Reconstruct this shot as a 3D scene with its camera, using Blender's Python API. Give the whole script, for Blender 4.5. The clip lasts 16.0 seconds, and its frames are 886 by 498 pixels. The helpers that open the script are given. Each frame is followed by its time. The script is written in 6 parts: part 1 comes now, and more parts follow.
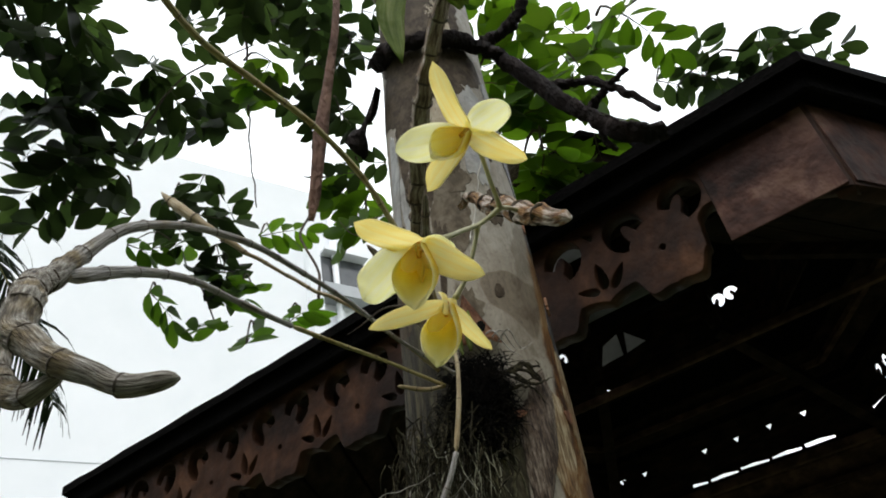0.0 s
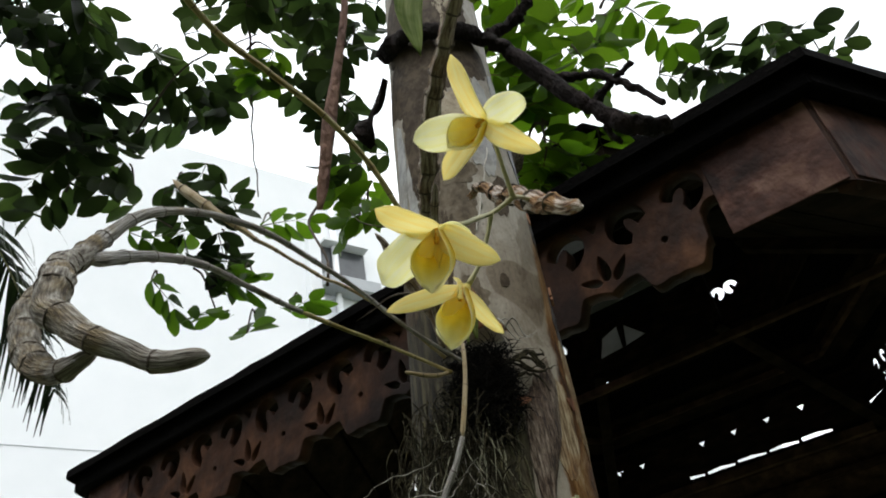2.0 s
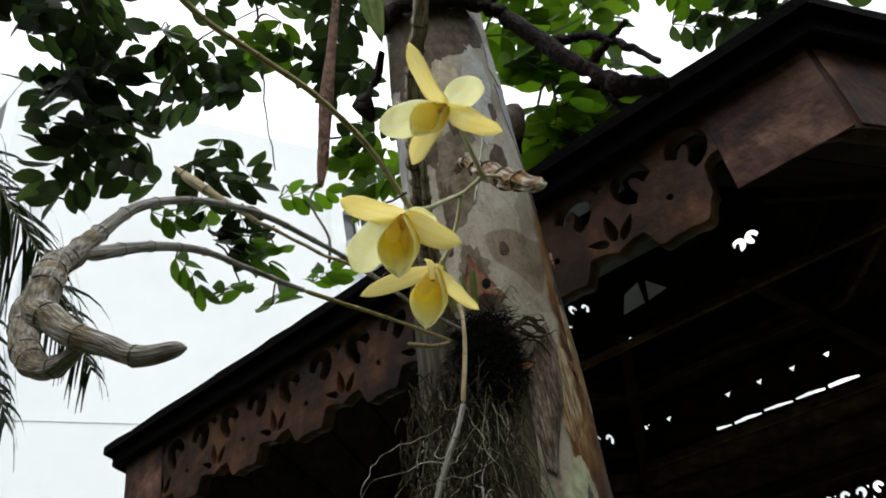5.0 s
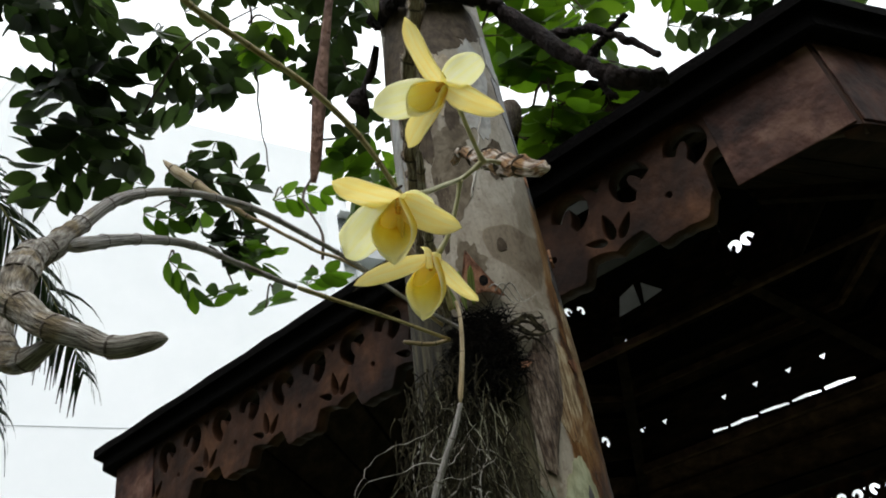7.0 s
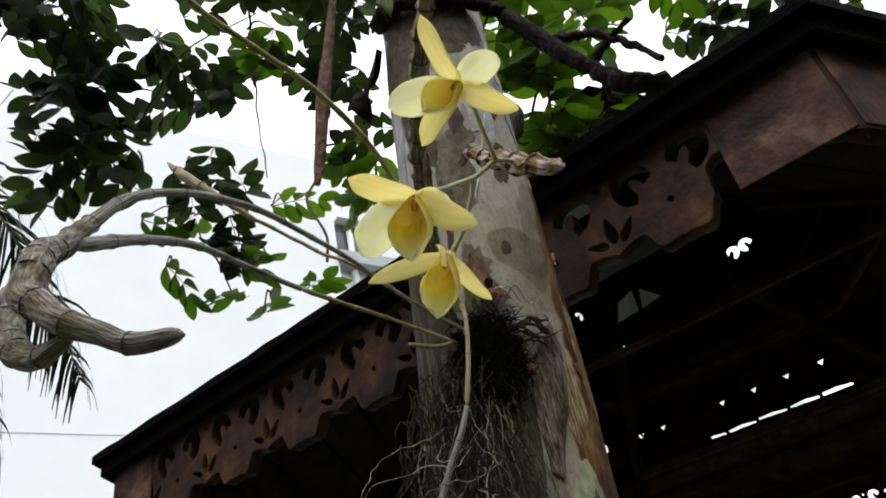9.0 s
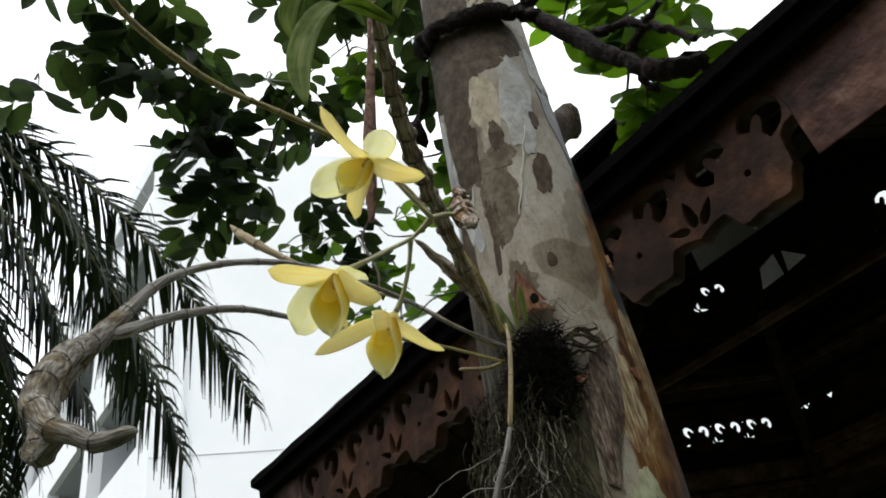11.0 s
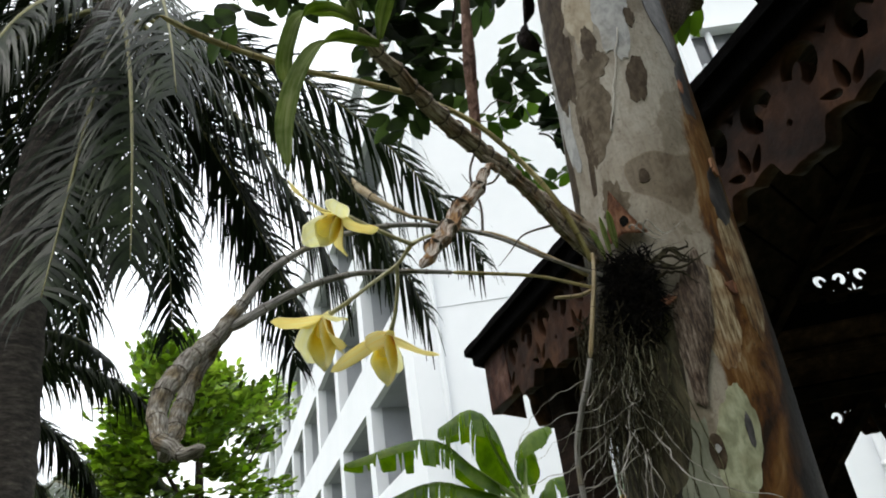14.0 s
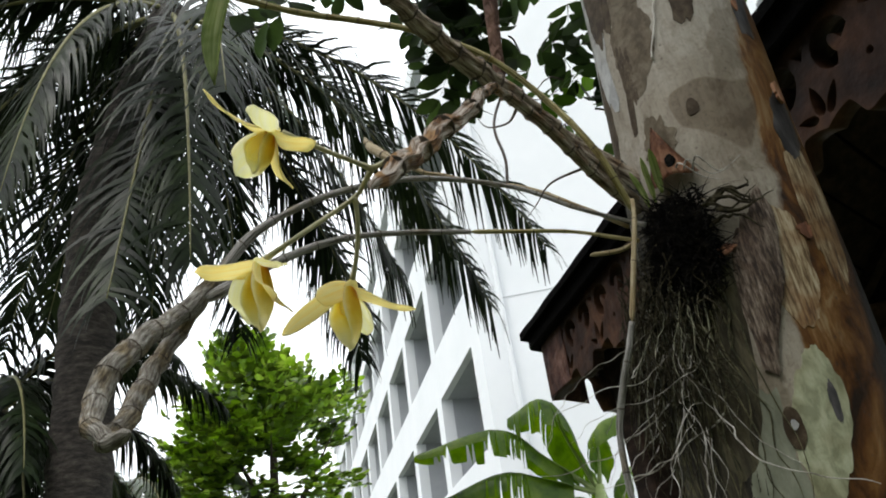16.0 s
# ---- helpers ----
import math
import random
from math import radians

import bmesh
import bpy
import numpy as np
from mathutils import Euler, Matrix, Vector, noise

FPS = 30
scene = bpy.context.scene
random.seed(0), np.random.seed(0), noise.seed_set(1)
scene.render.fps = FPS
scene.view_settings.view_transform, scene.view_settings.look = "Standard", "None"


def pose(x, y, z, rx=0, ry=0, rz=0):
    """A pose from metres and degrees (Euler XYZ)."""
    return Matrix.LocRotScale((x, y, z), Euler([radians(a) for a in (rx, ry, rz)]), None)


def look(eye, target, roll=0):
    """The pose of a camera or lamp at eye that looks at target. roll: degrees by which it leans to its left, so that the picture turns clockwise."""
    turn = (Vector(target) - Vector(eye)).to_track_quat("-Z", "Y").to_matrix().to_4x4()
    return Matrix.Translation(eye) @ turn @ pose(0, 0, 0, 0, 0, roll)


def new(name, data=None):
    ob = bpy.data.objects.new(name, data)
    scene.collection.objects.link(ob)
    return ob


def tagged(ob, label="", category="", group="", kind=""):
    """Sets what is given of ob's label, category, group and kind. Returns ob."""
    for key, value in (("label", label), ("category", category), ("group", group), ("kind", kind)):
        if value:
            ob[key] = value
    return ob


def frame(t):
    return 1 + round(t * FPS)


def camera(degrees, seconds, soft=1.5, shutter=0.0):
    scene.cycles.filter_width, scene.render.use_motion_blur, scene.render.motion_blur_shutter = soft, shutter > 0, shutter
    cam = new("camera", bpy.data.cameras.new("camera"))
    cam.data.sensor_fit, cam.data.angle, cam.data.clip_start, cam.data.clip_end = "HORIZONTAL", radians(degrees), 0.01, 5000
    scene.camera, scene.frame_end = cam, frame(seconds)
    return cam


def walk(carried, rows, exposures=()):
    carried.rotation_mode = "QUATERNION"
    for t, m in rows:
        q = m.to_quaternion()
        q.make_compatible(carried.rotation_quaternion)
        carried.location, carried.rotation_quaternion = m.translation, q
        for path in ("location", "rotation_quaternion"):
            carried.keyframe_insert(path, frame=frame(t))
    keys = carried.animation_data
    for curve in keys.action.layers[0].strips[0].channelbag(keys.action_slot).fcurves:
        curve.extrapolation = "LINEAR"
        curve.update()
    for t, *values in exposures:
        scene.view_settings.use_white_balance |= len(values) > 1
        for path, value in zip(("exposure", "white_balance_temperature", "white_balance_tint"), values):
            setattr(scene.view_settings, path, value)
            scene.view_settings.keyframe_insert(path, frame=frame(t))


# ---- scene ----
import itertools
cam = camera(62.4, 16.0, soft=1.9)
PATH = [
    (0.0, (0.0000, 0.0000, 1.5000), (-0.3979, 0.6852, 2.1101), -12.77),
    (0.5, (-0.0021, 0.0017, 1.4968), (-0.3997, 0.6829, 2.1116), -12.82),
    (1.0, (-0.0014, -0.0004, 1.4974), (-0.3952, 0.6816, 2.1136), -13.14),
    (1.5, (-0.0060, -0.0038, 1.4941), (-0.4089, 0.6760, 2.1068), -12.38),
    (2.0, (-0.0020, -0.0122, 1.4917), (-0.4050, 0.6778, 2.0930), -12.10),
    (2.5, (0.0096, -0.0222, 1.4948), (-0.3896, 0.6797, 2.0846), -12.90),
    (3.0, (0.0224, -0.0291, 1.4910), (-0.3907, 0.6684, 2.0765), -12.87),
    (3.5, (0.0353, -0.0232, 1.4903), (-0.3884, 0.6759, 2.0661), -12.72),
    (4.0, (0.0334, -0.0200, 1.4878), (-0.4058, 0.6748, 2.0573), -12.63),
    (6.5, (0.0184, 0.0100, 1.4899), (-0.4385, 0.6964, 2.0556), -13.26),
    (7.0, (0.0143, 0.0071, 1.4926), (-0.4305, 0.6988, 2.0615), -13.46),
    (7.5, (0.0085, 0.0062, 1.4896), (-0.4234, 0.7048, 2.0600), -13.32),
    (8.0, (0.0038, 0.0023, 1.4901), (-0.4293, 0.6984, 2.0626), -13.49),
    (10.5, (0.0341, 0.0240, 1.4919), (-0.4348, 0.6805, 2.0826), -14.26),
    (11.0, (0.1042, 0.0545, 1.4860), (-0.4684, 0.6095, 2.0895), -13.77),
    (11.5, (0.1657, 0.0662, 1.4841), (-0.5057, 0.5409, 2.0531), -12.18),
    (12.0, (0.2388, 0.0573, 1.4772), (-0.4819, 0.5171, 1.9959), -10.70),
    (12.5, (0.3356, 0.0362, 1.4967), (-0.4263, 0.4841, 1.9646), -10.03),
    (13.0, (0.3399, 0.0492, 1.5062), (-0.4496, 0.4601, 1.9620), -9.21),
    (13.5, (0.3045, 0.0947, 1.5107), (-0.4973, 0.4706, 1.9752), -8.44),
    (14.0, (0.2591, 0.1444, 1.5185), (-0.5644, 0.4517, 1.9953), -8.85),
    (14.5, (0.2117, 0.1744, 1.5305), (-0.6251, 0.4283, 2.0155), -8.83),
    (15.0, (0.1853, 0.1872, 1.5439), (-0.6494, 0.4343, 2.0361), -9.05),
    (15.5, (0.1787, 0.2068, 1.5429), (-0.6606, 0.4458, 2.0312), -9.06),
    (16.0, (0.1706, 0.2186, 1.5316), (-0.6789, 0.4395, 2.0107), -8.55),
]
walk(cam, [(t, look(eye, target, roll)) for t, eye, target, roll in PATH])

# ---------------------------------------------------------------- sky, light, exposure
SUN_AZ, SUN_EL = 150.0, 58.0
world = bpy.data.worlds.new("overcast_sky")
scene.world = world
world.use_nodes = True
wn, wl = world.node_tree.nodes, world.node_tree.links
wn.clear()
w_out = wn.new("ShaderNodeOutputWorld")
w_bg = wn.new("ShaderNodeBackground")
w_sky = wn.new("ShaderNodeTexSky")
w_sky.sky_type = "NISHITA"
w_sky.sun_disc = False
w_sky.sun_elevation = radians(SUN_EL)
w_sky.sun_rotation = radians(SUN_AZ)
w_sky.dust_density = 4.0
w_mix = wn.new("ShaderNodeMix")
w_mix.data_type = "RGBA"
w_mix.inputs[0].default_value = 0.86
w_mix.inputs[7].default_value = (18.5, 19.2, 19.8, 1)      # cloud cover
wl.new(w_sky.outputs[0], w_mix.inputs[6])
wl.new(w_mix.outputs[2], w_bg.inputs[0])
w_bg.inputs[1].default_value = 0.1
wl.new(w_bg.outputs[0], w_out.inputs[0])

sun_data = bpy.data.lights.new("sun", "SUN")
sun_data.energy, sun_data.angle, sun_data.color = 0.9, radians(25), (1.0, 0.96, 0.9)
sun = new("sun", sun_data)
sun.matrix_world = pose(0, 0, 20, 90 - SUN_EL, 0, -SUN_AZ + 180)
scene.view_settings.exposure = 0.12


# ---------------------------------------------------------------- materials
def ramp(nt, stops):
    r = nt.nodes.new("ShaderNodeValToRGB")
    while len(r.color_ramp.elements) < len(stops):
        r.color_ramp.elements.new(0.5)
    for e, (p, c) in zip(r.color_ramp.elements, stops):
        e.position, e.color = p, (*c, 1)
    return r


def mat(name, stops, scale=20.0, rough=0.7, bump=0.2, bump_scale=None, detail=6.0, stretch=(1, 1, 1), spec=0.4,
        island=0.0, translucent=0.0, rough2=None, distort=0.0, coat=0.0, tsat=1.15, tval=1.6, along=False, patch=None):
    """Noise-coloured principled material; stretch scales the object's own coordinates."""
    m = bpy.data.materials.new(name)
    m.use_nodes = True
    nt = m.node_tree
    n, l = nt.nodes, nt.links
    b = n["Principled BSDF"]
    tc, mp = n.new("ShaderNodeTexCoord"), n.new("ShaderNodeMapping")
    mp.inputs["Scale"].default_value = stretch
    l.new(tc.outputs["UV" if along else "Object"], mp.inputs[0])
    nz = n.new("ShaderNodeTexNoise")
    nz.inputs["Scale"].default_value, nz.inputs["Detail"].default_value = scale, detail
    nz.inputs["Distortion"].default_value, nz.inputs["Roughness"].default_value = distort, 0.64
    l.new(mp.outputs[0], nz.inputs["Vector"])
    r = ramp(nt, stops)
    l.new(nz.outputs["Fac"], r.inputs[0])
    col = r.outputs[0]
    if patch:
        # larger blotches of a second colour
        pc, psc, plo, phi = patch
        nz3, mr3, mx = n.new("ShaderNodeTexNoise"), n.new("ShaderNodeMapRange"), n.new("ShaderNodeMix")
        nz3.inputs["Scale"].default_value, nz3.inputs["Detail"].default_value = psc, 5
        l.new(tc.outputs["Object"], nz3.inputs["Vector"])
        mr3.inputs[1].default_value, mr3.inputs[2].default_value = plo, phi
        l.new(nz3.outputs["Fac"], mr3.inputs[0])
        mx.data_type, mx.blend_type = "RGBA", "MULTIPLY"
        l.new(mr3.outputs[0], mx.inputs[0])
        l.new(col, mx.inputs[6])
        mx.inputs[7].default_value = (*pc, 1)
        col = mx.outputs[2]
    if island:
        geo, hs = n.new("ShaderNodeNewGeometry"), n.new("ShaderNodeHueSaturation")
        mr = n.new("ShaderNodeMapRange")
        mr.inputs[3].default_value, mr.inputs[4].default_value = 1 - island, 1 + island
        l.new(geo.outputs["Random Per Island"], mr.inputs[0])
        l.new(mr.outputs[0], hs.inputs["Value"])
        l.new(col, hs.inputs["Color"])
        col = hs.outputs[0]
    l.new(col, b.inputs["Base Color"])
    nz2 = n.new("ShaderNodeTexNoise")
    nz2.inputs["Scale"].default_value, nz2.inputs["Detail"].default_value = bump_scale or scale * 4, 8
    l.new(mp.outputs[0], nz2.inputs["Vector"])
    if bump:
        bp = n.new("ShaderNodeBump")
        bp.inputs["Strength"].default_value, bp.inputs["Distance"].default_value = bump, 0.02
        l.new(nz2.outputs["Fac"], bp.inputs["Height"])
        l.new(bp.outputs[0], b.inputs["Normal"])
    b.inputs["Roughness"].default_value = rough
    if rough2 is not None:
        mr2 = n.new("ShaderNodeMapRange")
        mr2.inputs[3].default_value, mr2.inputs[4].default_value = rough, rough2
        l.new(nz2.outputs["Fac"], mr2.inputs[0])
        l.new(mr2.outputs[0], b.inputs["Roughness"])
    b.inputs["Specular IOR Level"].default_value = spec
    if coat:
        b.inputs["Coat Weight"].default_value, b.inputs["Coat Roughness"].default_value = coat, 0.15
    if translucent:
        tr, ms = n.new("ShaderNodeBsdfTranslucent"), n.new("ShaderNodeMixShader")
        hs2 = n.new("ShaderNodeHueSaturation")
        hs2.inputs["Saturation"].default_value, hs2.inputs["Value"].default_value = tsat, tval
        l.new(col, hs2.inputs["Color"])
        l.new(hs2.outputs[0], tr.inputs[0])
        ms.inputs[0].default_value = translucent
        l.new(b.outputs[0], ms.inputs[1])
        l.new(tr.outputs[0], ms.inputs[2])
        l.new(ms.outputs[0], n["Material Output"].inputs[0])
    return m


M_GROUND = mat("earth_and_grass", [(0.3, (0.05, 0.045, 0.03)), (0.55, (0.06, 0.08, 0.03)), (0.8, (0.11, 0.1, 0.07))], 3, 0.95, 0.6)
M_WALL = mat("white_painted_render", [(0.25, (0.74, 0.77, 0.79)), (0.6, (0.8, 0.82, 0.84)), (0.85, (0.84, 0.85, 0.86))], 0.5, 0.8, 0.05, 30, spec=0.2)
# grey of the ledges; also holds recess shade on slabs, returns and dividers
M_WALL_GREY = mat("grey_and_recess_shade_render", [(0.3, (0.36, 0.38, 0.4)), (0.7, (0.46, 0.48, 0.5))], 0.8, 0.85, 0.05, 30, spec=0.2)
M_WINDOW_DARK = mat("dark_window_glass", [(0.3, (0.05, 0.055, 0.06)), (0.7, (0.1, 0.105, 0.11))], 1.0, 0.15, 0.0, spec=0.6)
M_WOOD_RED = mat("red_brown_painted_wood", [(0.34, (0.01, 0.004, 0.0022)), (0.45, (0.029, 0.0115, 0.0055)), (0.54, (0.055, 0.022, 0.01)), (0.66, (0.112, 0.05, 0.023))], 7, 0.5, 0.3, 28, rough2=0.8, detail=8.0, spec=0.2, distort=0.5, patch=((0.35, 0.32, 0.3), 13, 0.46, 0.64))
M_WOOD_WORN = mat("worn_red_wood", [(0.36, (0.024, 0.009, 0.006)), (0.46, (0.06, 0.024, 0.016)), (0.54, (0.1, 0.044, 0.03)), (0.64, (0.19, 0.108, 0.078))], 10, 0.55, 0.3, 40, rough2=0.8, detail=9.0, distort=0.6, spec=0.25, patch=((0.55, 0.45, 0.4), 8, 0.45, 0.6))
M_WOOD_MID = mat("brown_beam_wood", [(0.36, (0.03, 0.017, 0.013)), (0.5, (0.06, 0.033, 0.024)), (0.64, (0.1, 0.056, 0.04))], 12, 0.85, 0.2, 50, spec=0.1)
# wood under the roof: interior shade is put into this near-black colour
M_WOOD_DARK = mat("shade_dark_wood", [(0.36, (0.011, 0.0075, 0.006)), (0.5, (0.021, 0.014, 0.011)), (0.66, (0.042, 0.026, 0.019))], 8, 0.9, 0.2, 50, stretch=(1, 1, 3), spec=0.08)
M_ROOF = mat("wet_black_roof_felt", [(0.3, (0.002, 0.002, 0.002)), (0.6, (0.004, 0.0035, 0.0035)), (0.85, (0.008, 0.007, 0.007))], 25, 0.8, 0.3, 120, rough2=0.95, spec=0.03)
M_SHEET = mat("grey_plastic_sheet", [(0.3, (0.16, 0.16, 0.15)), (0.7, (0.26, 0.26, 0.25))], 6, 0.6, 0.1, spec=0.1, translucent=0.5)
M_DEADWOOD = mat("dead_dark_wood", [(0.3, (0.006, 0.005, 0.005)), (0.55, (0.02, 0.014, 0.013)), (0.8, (0.05, 0.036, 0.032))], 40, 0.85, 1.0, 120, stretch=(1, 1, .5), spec=0.15)
M_LEAF = mat("tree_leaf", [(0.36, (0.011, 0.02, 0.006)), (0.5, (0.023, 0.04, 0.01)), (0.66, (0.046, 0.075, 0.017))], 1.3, 0.5, 0.1, 200, island=0.6, translucent=0.34, tsat=1.05, tval=2.0, spec=0.25)
M_LEAF_YOUNG = mat("young_tree_leaf", [(0.3, (0.034, 0.072, 0.012)), (0.55, (0.069, 0.126, 0.020)), (0.8, (0.115, 0.180, 0.035))], 1.3, 0.45, 0.1, 200, island=0.5, translucent=0.5, tval=2.0)
M_LEAF_PALE = mat("bright_tree_leaf", [(0.36, (0.075, 0.135, 0.02)), (0.5, (0.15, 0.25, 0.036)), (0.66, (0.34, 0.45, 0.1))], 2.5, 0.35, 0.1, 200, island=0.8, translucent=0.42, spec=0.6)
M_TWIG = mat("twig_bark", [(0.3, (0.04, 0.03, 0.022)), (0.7, (0.11, 0.085, 0.065))], 60, 0.85, 0.5)
# base far darker than leaf green: the dense crown's own shade is included
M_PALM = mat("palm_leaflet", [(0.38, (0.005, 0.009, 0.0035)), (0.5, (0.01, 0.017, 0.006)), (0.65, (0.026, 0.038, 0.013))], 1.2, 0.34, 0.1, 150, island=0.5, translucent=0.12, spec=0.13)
M_RACHIS = mat("palm_rachis", [(0.3, (0.1, 0.1, 0.03)), (0.7, (0.2, 0.19, 0.07))], 20, 0.5, 0.2)
M_PALMTRUNK = mat("palm_trunk_bark", [(0.36, (0.012, 0.01, 0.008)), (0.48, (0.03, 0.025, 0.02)), (0.6, (0.06, 0.051, 0.042)), (0.7, (0.095, 0.082, 0.068))], 12, 0.9, 0.5, 60, stretch=(1, 1, 3), detail=9.0)
M_BANANA = mat("banana_leaf", [(0.36, (0.04, 0.08, 0.012)), (0.5, (0.085, 0.15, 0.02)), (0.66, (0.16, 0.235, 0.04))], 2.5, 0.38, 0.15, 60, translucent=0.55, spec=0.35, tsat=1.2, tval=1.25)
M_BANANA_RIB = mat("banana_midrib", [(0.3, (0.2, 0.28, 0.09)), (0.7, (0.32, 0.38, 0.16))], 8, 0.45, 0.1)
M_BULB = mat("grey_patched_sheath", [(0.35, (0.045, 0.035, 0.027)), (0.44, (0.17, 0.15, 0.12)), (0.53, (0.29, 0.27, 0.225)), (0.64, (0.5, 0.48, 0.43))], 560, 0.75, 0.6, 1100, stretch=(0.16, 1, 1), detail=10.0, along=True, patch=((0.66, 0.54, 0.33), 55, 0.46, 0.62))
M_CANE_GREY = mat("weathered_cane_sheath", [(0.36, (0.035, 0.03, 0.026)), (0.44, (0.19, 0.175, 0.155)), (0.53, (0.38, 0.365, 0.335)), (0.65, (0.57, 0.56, 0.53))], 650, 0.7, 0.5, 900, stretch=(0.05, 1, 1), detail=6.0, along=True, patch=((0.7, 0.62, 0.45), 42, 0.52, 0.68))
M_CANE_OLIVE = mat("olive_cane", [(0.37, (0.1, 0.075, 0.018)), (0.46, (0.24, 0.2, 0.06)), (0.55, (0.4, 0.35, 0.14)), (0.65, (0.52, 0.47, 0.25))], 420, 0.55, 0.25, 900, stretch=(0.05, 1, 1), along=True, patch=((0.7, 0.58, 0.36), 40, 0.5, 0.65))
M_CANE_BROWN = mat("brown_cane_sheath", [(0.368, (0.06, 0.04, 0.025)), (0.450, (0.2, 0.15, 0.1)), (0.54, (0.38, 0.32, 0.24)), (0.640, (0.55, 0.5, 0.41))], 420, 0.65, 0.5, 900, stretch=(0.12, 1, 1), along=True, patch=((0.6, 0.46, 0.3), 45, 0.48, 0.62))
M_CANE_RING = mat("cane_node_scar", [(0.3, (0.05, 0.04, 0.03)), (0.7, (0.13, 0.1, 0.07))], 80, 0.8, 0.4)
M_CANE_TAN = mat("tan_cane", [(0.335, (0.17, 0.12, 0.055)), (0.500, (0.34, 0.26, 0.13)), (0.665, (0.47, 0.41, 0.28))], 500, 0.55, 0.25, 900, stretch=(0.06, 1, 1), along=True, patch=((0.75, 0.66, 0.5), 45, 0.5, 0.65))
M_DRY = mat("papery_dry_sheath", [(0.368, (0.1, 0.065, 0.04)), (0.452, (0.3, 0.22, 0.15)), (0.530, (0.56, 0.48, 0.4)), (0.620, (0.68, 0.62, 0.55))], 420, 0.8, 0.6, 800, stretch=(0.14, 1, 1), along=True, patch=((0.62, 0.4, 0.2), 60, 0.48, 0.58))
M_ORCHID_LEAF = mat("orchid_leaf", [(0.36, (0.12, 0.175, 0.045)), (0.5, (0.22, 0.28, 0.085)), (0.64, (0.37, 0.41, 0.18))], 300, 0.65, 0.15, 700, stretch=(0.05, 1, 1), along=True, translucent=0.6, spec=0.2, tsat=1.1, tval=1.5, patch=((0.65, 0.72, 0.52), 60, 0.45, 0.65))
M_PEDICEL = mat("pale_flower_stalk", [(0.3, (0.3, 0.29, 0.14)), (0.7, (0.52, 0.5, 0.3))], 40, 0.5, 0.1)
M_PETAL = mat("soft_yellow_sepal", [(0.4, (0.93, 0.825, 0.37)), (0.49, (0.95, 0.87, 0.5)), (0.6, (0.96, 0.91, 0.6))], 420, 0.5, 0.2, 900, stretch=(0.06, 1, 1), along=True, translucent=0.72, spec=0.2, tsat=0.95, tval=1.1, patch=((0.98, 0.96, 0.86), 90, 0.5, 0.7))
M_PETAL_PALE = mat("lemon_petal", [(0.4, (0.925, 0.915, 0.56)), (0.49, (0.945, 0.935, 0.67)), (0.6, (0.96, 0.955, 0.77))], 420, 0.5, 0.2, 900, stretch=(0.06, 1, 1), along=True, translucent=0.72, spec=0.2, tsat=0.9, tval=1.1, patch=((0.98, 0.97, 0.9), 90, 0.5, 0.7))


def lip_material():
    """Colour runs along the lip: orange throat, mustard disc, pale rim, with fine veins."""
    m = bpy.data.materials.new("mustard_lip")
    m.use_nodes = True
    nt = m.node_tree
    n, l = nt.nodes, nt.links
    b = n["Principled BSDF"]
    uv, sep, nz, add = n.new("ShaderNodeUVMap"), n.new("ShaderNodeSeparateXYZ"), n.new("ShaderNodeTexNoise"), n.new("ShaderNodeMath")
    tc = n.new("ShaderNodeTexCoord")
    nz.inputs["Scale"].default_value, nz.inputs["Detail"].default_value = 260, 4
    l.new(tc.outputs["Object"], nz.inputs["Vector"])
    l.new(uv.outputs[0], sep.inputs[0])
    add.operation = "MULTIPLY_ADD"
    add.inputs[1].default_value = 0.22
    l.new(nz.outputs["Fac"], add.inputs[0])
    l.new(sep.outputs[0], add.inputs[2])
    r = ramp(nt, [(0.2, (0.72, 0.36, 0.03)), (0.34, (0.84, 0.62, 0.045)), (0.56, (0.88, 0.74, 0.1)), (0.74, (0.92, 0.83, 0.27)), (0.9, (0.94, 0.9, 0.48)), (1.0, (0.95, 0.93, 0.64))])
    l.new(add.outputs[0], r.inputs[0])
    l.new(r.outputs[0], b.inputs["Base Color"])
    b.inputs["Roughness"].default_value = 0.5
    tr, ms = n.new("ShaderNodeBsdfTranslucent"), n.new("ShaderNodeMixShader")
    l.new(r.outputs[0], tr.inputs[0])
    ms.inputs[0].default_value = 0.6
    l.new(b.outputs[0], ms.inputs[1])
    l.new(tr.outputs[0], ms.inputs[2])
    l.new(ms.outputs[0], n["Material Output"].inputs[0])
    return m


M_LIP = lip_material()
M_LIP_PALE = mat("lemon_lip_rim", [(0.36, (0.88, 0.83, 0.38)), (0.5, (0.92, 0.88, 0.5)), (0.64, (0.94, 0.91, 0.6))], 120, 0.5, 0.2, 500, translucent=0.6, spec=0.2, tsat=0.9, tval=1.1)
M_THROAT = mat("orange_throat", [(0.3, (0.62, 0.32, 0.03)), (0.7, (0.8, 0.5, 0.07))], 120, 0.55, 0.3, 500, spec=0.25)
M_ROOT_PALE = mat("pale_aerial_root", [(0.36, (0.13, 0.12, 0.095)), (0.46, (0.3, 0.28, 0.24)), (0.56, (0.48, 0.46, 0.41)), (0.7, (0.6, 0.58, 0.53))], 60, 0.8, 0.3, 300)
M_ROOT_DARK = mat("dark_root_fibre", [(0.36, (0.002, 0.002, 0.0018)), (0.5, (0.005, 0.0045, 0.0035)), (0.64, (0.016, 0.013, 0.009))], 80, 0.95, 0.4, spec=0.1)
